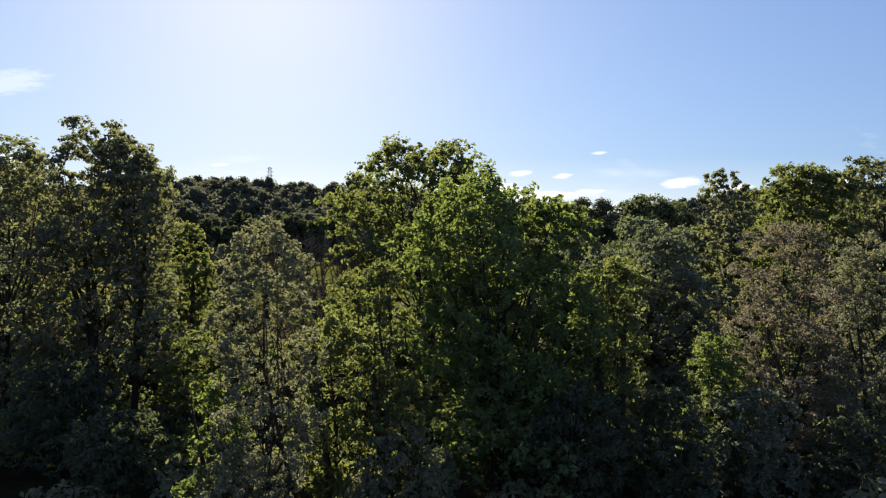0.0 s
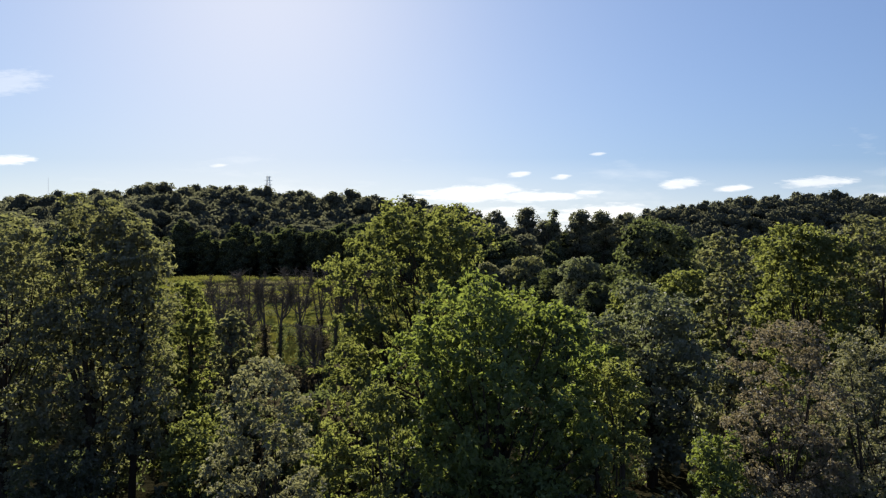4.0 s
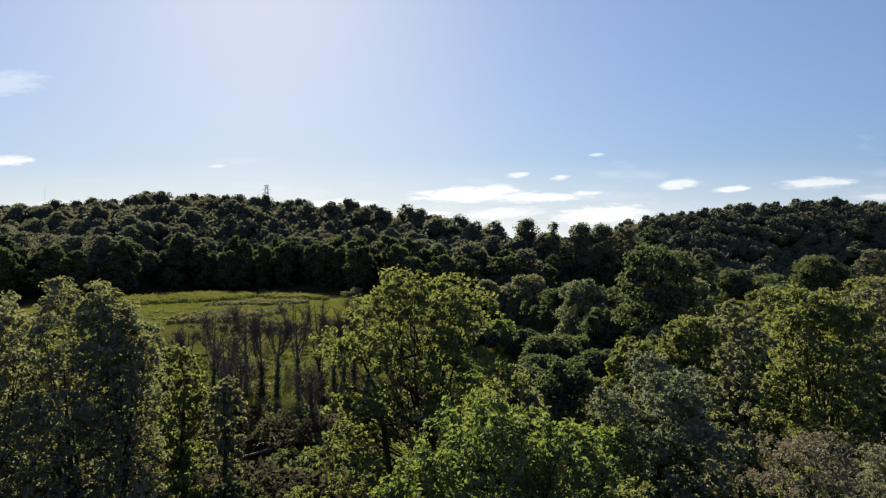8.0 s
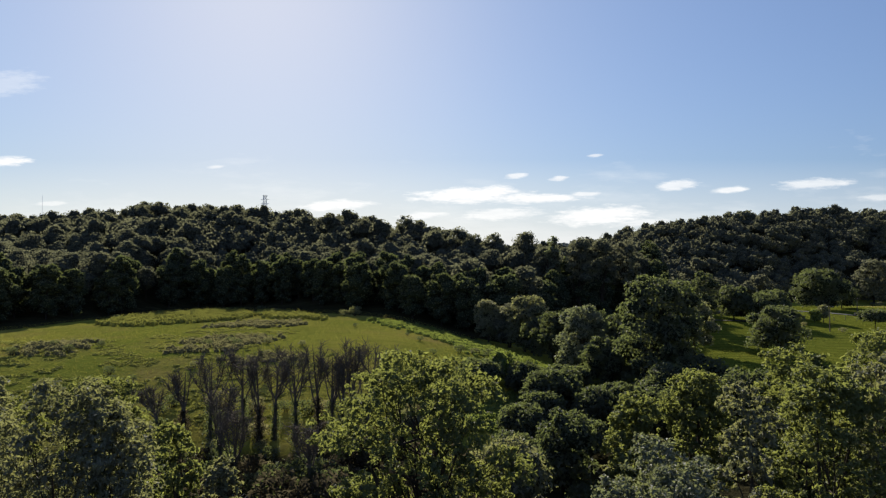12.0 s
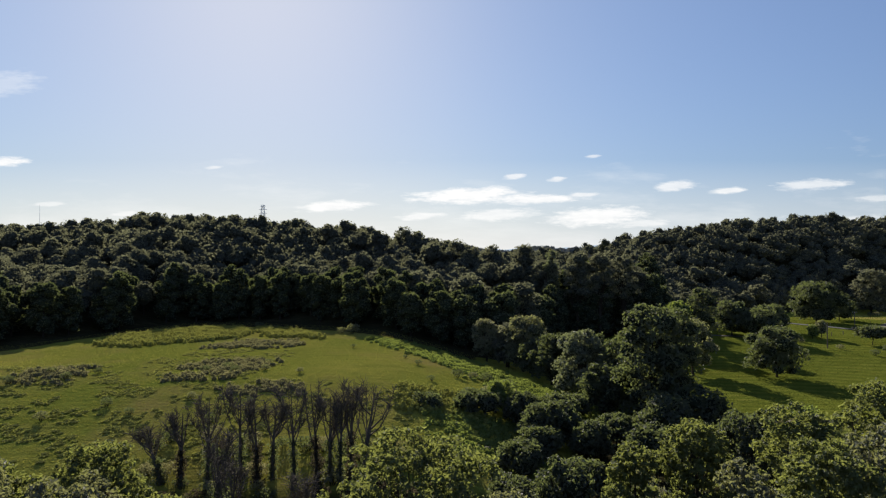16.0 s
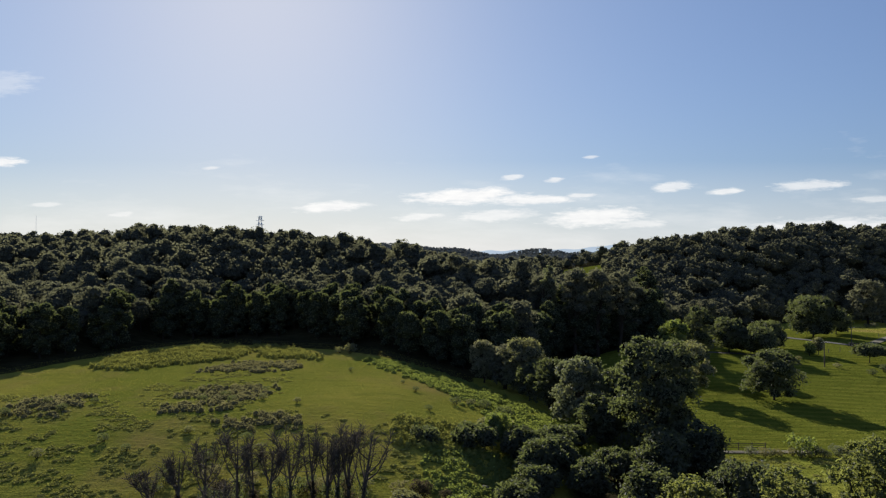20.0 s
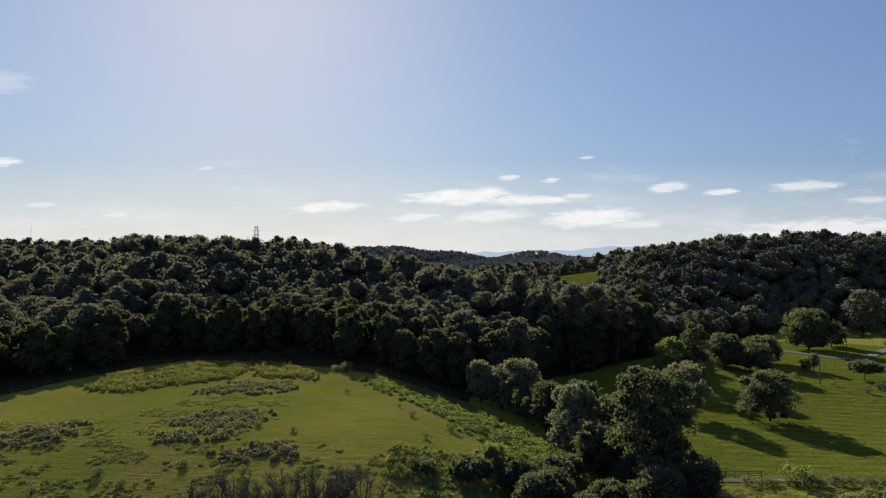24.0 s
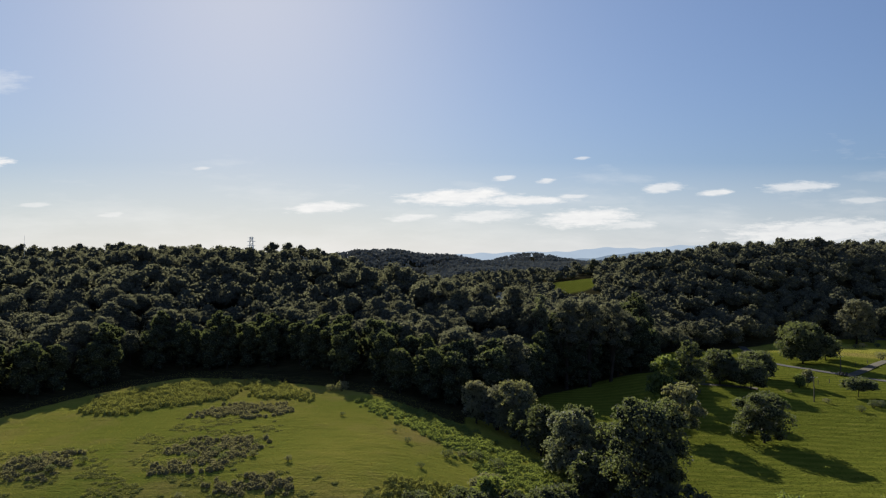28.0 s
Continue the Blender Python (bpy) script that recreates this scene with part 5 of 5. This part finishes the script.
def fence(x0, x1, y):
    ob = thing("rail_fence", (x0, y, float(lay(x0, y))), "weathered wooden rail fence beside the lane", "fence")
    n = int((x1 - x0) / 2.4)
    for k in range(n + 1):
        bm = bmesh.new()
        z = float(lay(x0 + k * 2.4, y)) - float(lay(x0, y))
        box(bm, (0.14, 0.14, 1.5), (k * 2.4, 0, z + 0.55))
        bmesh.ops.bevel(bm, geom=bm.edges[:], offset=0.02, segments=1, affect="EDGES")
        part("post", bm, ob, mat=POLE_WOOD)
        if k < n:
            z2 = float(lay(x0 + (k + 1) * 2.4, y)) - float(lay(x0, y))
            for up in (0.45, 0.85, 1.15):
                part("rail", mesh_from("rail", *tubes([[((k * 2.4, -0.08, z + up), 0.05), ((k * 2.4 + 2.4, -0.08, z2 + up), 0.05)]], 5), POLE_WOOD), ob)


fence(46, 58, 115.6)

for x, y in [(143.0, 222.4), (144.1, 222.1), (145.2, 221.8)]:
    bin_ob = thing("wheeled_bin", (x, y, float(lay(x, y)) + 0.1), "dark plastic wheeled bin beside the road", "bin", "bins beside the road")
    bm = bmesh.new()
    box(bm, (0.6, 0.7, 1.0), (0, 0, 0.55))
    for v in bm.verts:
        if v.co.z < 0.5:
            v.co.x *= 0.8
            v.co.y *= 0.8
    bmesh.ops.bevel(bm, geom=bm.edges[:], offset=0.04, segments=1, affect="EDGES")
    part("body", bm, bin_ob, mat=PAINT_DARK)
    bm = bmesh.new()
    box(bm, (0.66, 0.78, 0.09), (0, 0, 1.1))
    bmesh.ops.bevel(bm, geom=bm.edges[:], offset=0.025, segments=1, affect="EDGES")
    part("lid", bm, bin_ob, mat=PAINT_DARK)
    for s in (-0.22, 0.22):
        part("wheel", mesh_from("wheel", *tubes([[((s - 0.04, 0.3, 0.1), 0.1), ((s + 0.04, 0.3, 0.1), 0.1)]], 10), PAINT_DARK), bin_ob)
for k, (x, y) in enumerate([(163, 243), (171, 248), (126, 207), (131, 209)]):
    post = thing("fence_post", (x, y, float(lay(x, y))), "short dark wooden post in the meadow", "post", "posts in the meadow")
    part("shaft", mesh_from("shaft", *tubes([[((0, 0, -0.3), 0.11), ((0, 0, 1.35), 0.1), ((0, 0, 1.42), 0.05)]], 7), POLE_WOOD, True), post)


# ---- stones by the creek, parked cars, a house in the woods ----
for k, (x, y, s) in enumerate([(2.0, 97.0, 0.6), (3.1, 96.4, 0.5), (1.1, 96.2, 0.4), (6.2, 91.0, 0.6), (7.3, 90.4, 0.5)]):
    rock = bmesh.new()
    bmesh.ops.create_icosphere(rock, subdivisions=3, radius=s)
    for p in rock.verts:
        p.co *= 1 + 0.28 * noise.noise(p.co * 1.6 + Vector((k * 3.1, 0, 0))) + 0.08 * noise.noise(p.co * 5.0)
        p.co.z *= 0.6
    ob = thing("boulder", (x, y, float(lay(x, y)) + 0.15), "grey weathered boulder beside the creek", "rock", "boulders by the creek")
    part("stone", rock, ob, mat=STONE)


def parked_car(x, y, turn, paint, label):
    ob = thing("parked_car", (x, y, float(lay(x, y)) + 0.2), label, "car", turn=turn)
    body = bmesh.new()
    box(body, (4.3, 1.75, 0.62), (0, 0, 0.62))
    for p in body.verts:
        if p.co.z > 0.6:
            p.co.y *= 0.94
            p.co.x *= 0.97
    bmesh.ops.bevel(body, geom=body.edges[:], offset=0.12, segments=3, affect="EDGES")
    shell = part("body", body, ob, mat=paint)
    cabin = bmesh.new()
    box(cabin, (2.3, 1.55, 0.56), (-0.2, 0, 1.2))
    for p in cabin.verts:
        if p.co.z > 1.2:
            p.co.x = -0.2 + (p.co.x + 0.2) * 0.7
            p.co.y *= 0.84
    bmesh.ops.bevel(cabin, geom=cabin.edges[:], offset=0.06, segments=2, affect="EDGES")
    part("cabin", cabin, ob, mat=paint)
    for s in (-1, 1):
        pane = bmesh.new()
        box(pane, (1.75, 0.03, 0.34), (-0.2, s * 0.735, 1.2))
        part("side_window", pane, ob, mat=GLASS_DARK)
    for at, lean in ((0.83, -0.55), (-1.23, 0.55)):
        pane = bmesh.new()
        bmesh.ops.create_cube(pane, size=1.0, matrix=Matrix.LocRotScale((at, 0, 1.2), Euler((0, lean, 0)), (0.03, 1.25, 0.42)))
        part("windscreen", pane, ob, mat=GLASS_DARK)
    for wx in (-1.3, 1.35):
        for wy in (-0.8, 0.8):
            tyre = part("wheel", mesh_from("wheel", *tubes([[((wx, wy - 0.1, 0.32), 0.2), ((wx, wy - 0.1, 0.32), 0.32), ((wx, wy + 0.1, 0.32), 0.32), ((wx, wy + 0.1, 0.32), 0.2)]], 14), PAINT_DARK, True), ob)
            part("hub", mesh_from("hub", *tubes([[((wx, wy - 0.11, 0.32), 0.02), ((wx, wy - 0.11, 0.32), 0.19), ((wx, wy + 0.11, 0.32), 0.19), ((wx, wy + 0.11, 0.32), 0.02)]], 12), GALVANISED, True), tyre)
    for s in (-0.6, 0.6):
        part("headlight", mesh_from("headlight", *tubes([[((2.06, s, 0.72), 0.14), ((2.16, s, 0.72), 0.12), ((2.165, s, 0.72), 0.01)]], 10), PAINT_WHITE, True), ob)


parked_car(100.1, 230.2, 0.3, PAINT_DARK, "dark car parked on the lane under trees")
parked_car(85.0, 224.7, 0.3, PAINT_WHITE, "white car parked on the lane under trees")
parked_car(193.0, 336.0, 0.2, PAINT_WHITE, "white car parked at the far field's edge")


def farmhouse(x, y, turn):
    ob = thing("farmhouse", (x, y, float(lay(x, y))), "small white farmhouse with a pale grey roof in the woods", "house", turn=turn)
    walls = bmesh.new()
    box(walls, (11, 7, 4.4), (0, 0, 2.0))
    part("wall", walls, ob, mat=PAINT_WHITE)
    for s in (-1, 1):
        roof = bmesh.new()
        bmesh.ops.create_cube(roof, size=1.0, matrix=Matrix.LocRotScale((0, s * 1.95, 5.2), Euler((-s * 0.52, 0, 0)), (12.0, 4.9, 0.22)))
        part("roof", roof, ob, "pale grey roof slope", ROOFING)
    for gx in (-5.4, 5.4):
        v = np.array([(gx - 0.1, -3.4, 4.2), (gx - 0.1, 3.4, 4.2), (gx - 0.1, 0, 6.1), (gx + 0.1, -3.4, 4.2), (gx + 0.1, 3.4, 4.2), (gx + 0.1, 0, 6.1)])
        part("gable", mesh_from("gable", v, np.array([(0, 1, 2, 2), (3, 5, 4, 4), (0, 3, 4, 1), (1, 4, 5, 2), (2, 5, 3, 0)])[2:], PAINT_WHITE), ob)
    for wx in (-3.6, -1.2, 3.4):
        frame_ob = bmesh.new()
        box(frame_ob, (1.2, 0.08, 1.5), (wx, -3.53, 2.4))
        win = part("window", frame_ob, ob, mat=PAINT_WHITE)
        glass = bmesh.new()
        box(glass, (1.0, 0.06, 1.3), (wx, -3.57, 2.4))
        part("pane", glass, win, mat=GLASS_DARK)
    leaf = bmesh.new()
    box(leaf, (1.0, 0.08, 2.05), (1.1, -3.53, 1.3))
    part("door", leaf, ob, "dark front door", PAINT_DARK)
    stack = bmesh.new()
    box(stack, (0.8, 0.8, 2.2), (3.0, 0.6, 6.2))
    part("chimney", stack, ob, mat=STONE)


farmhouse(HOUSE[0], HOUSE[1], 0.35)
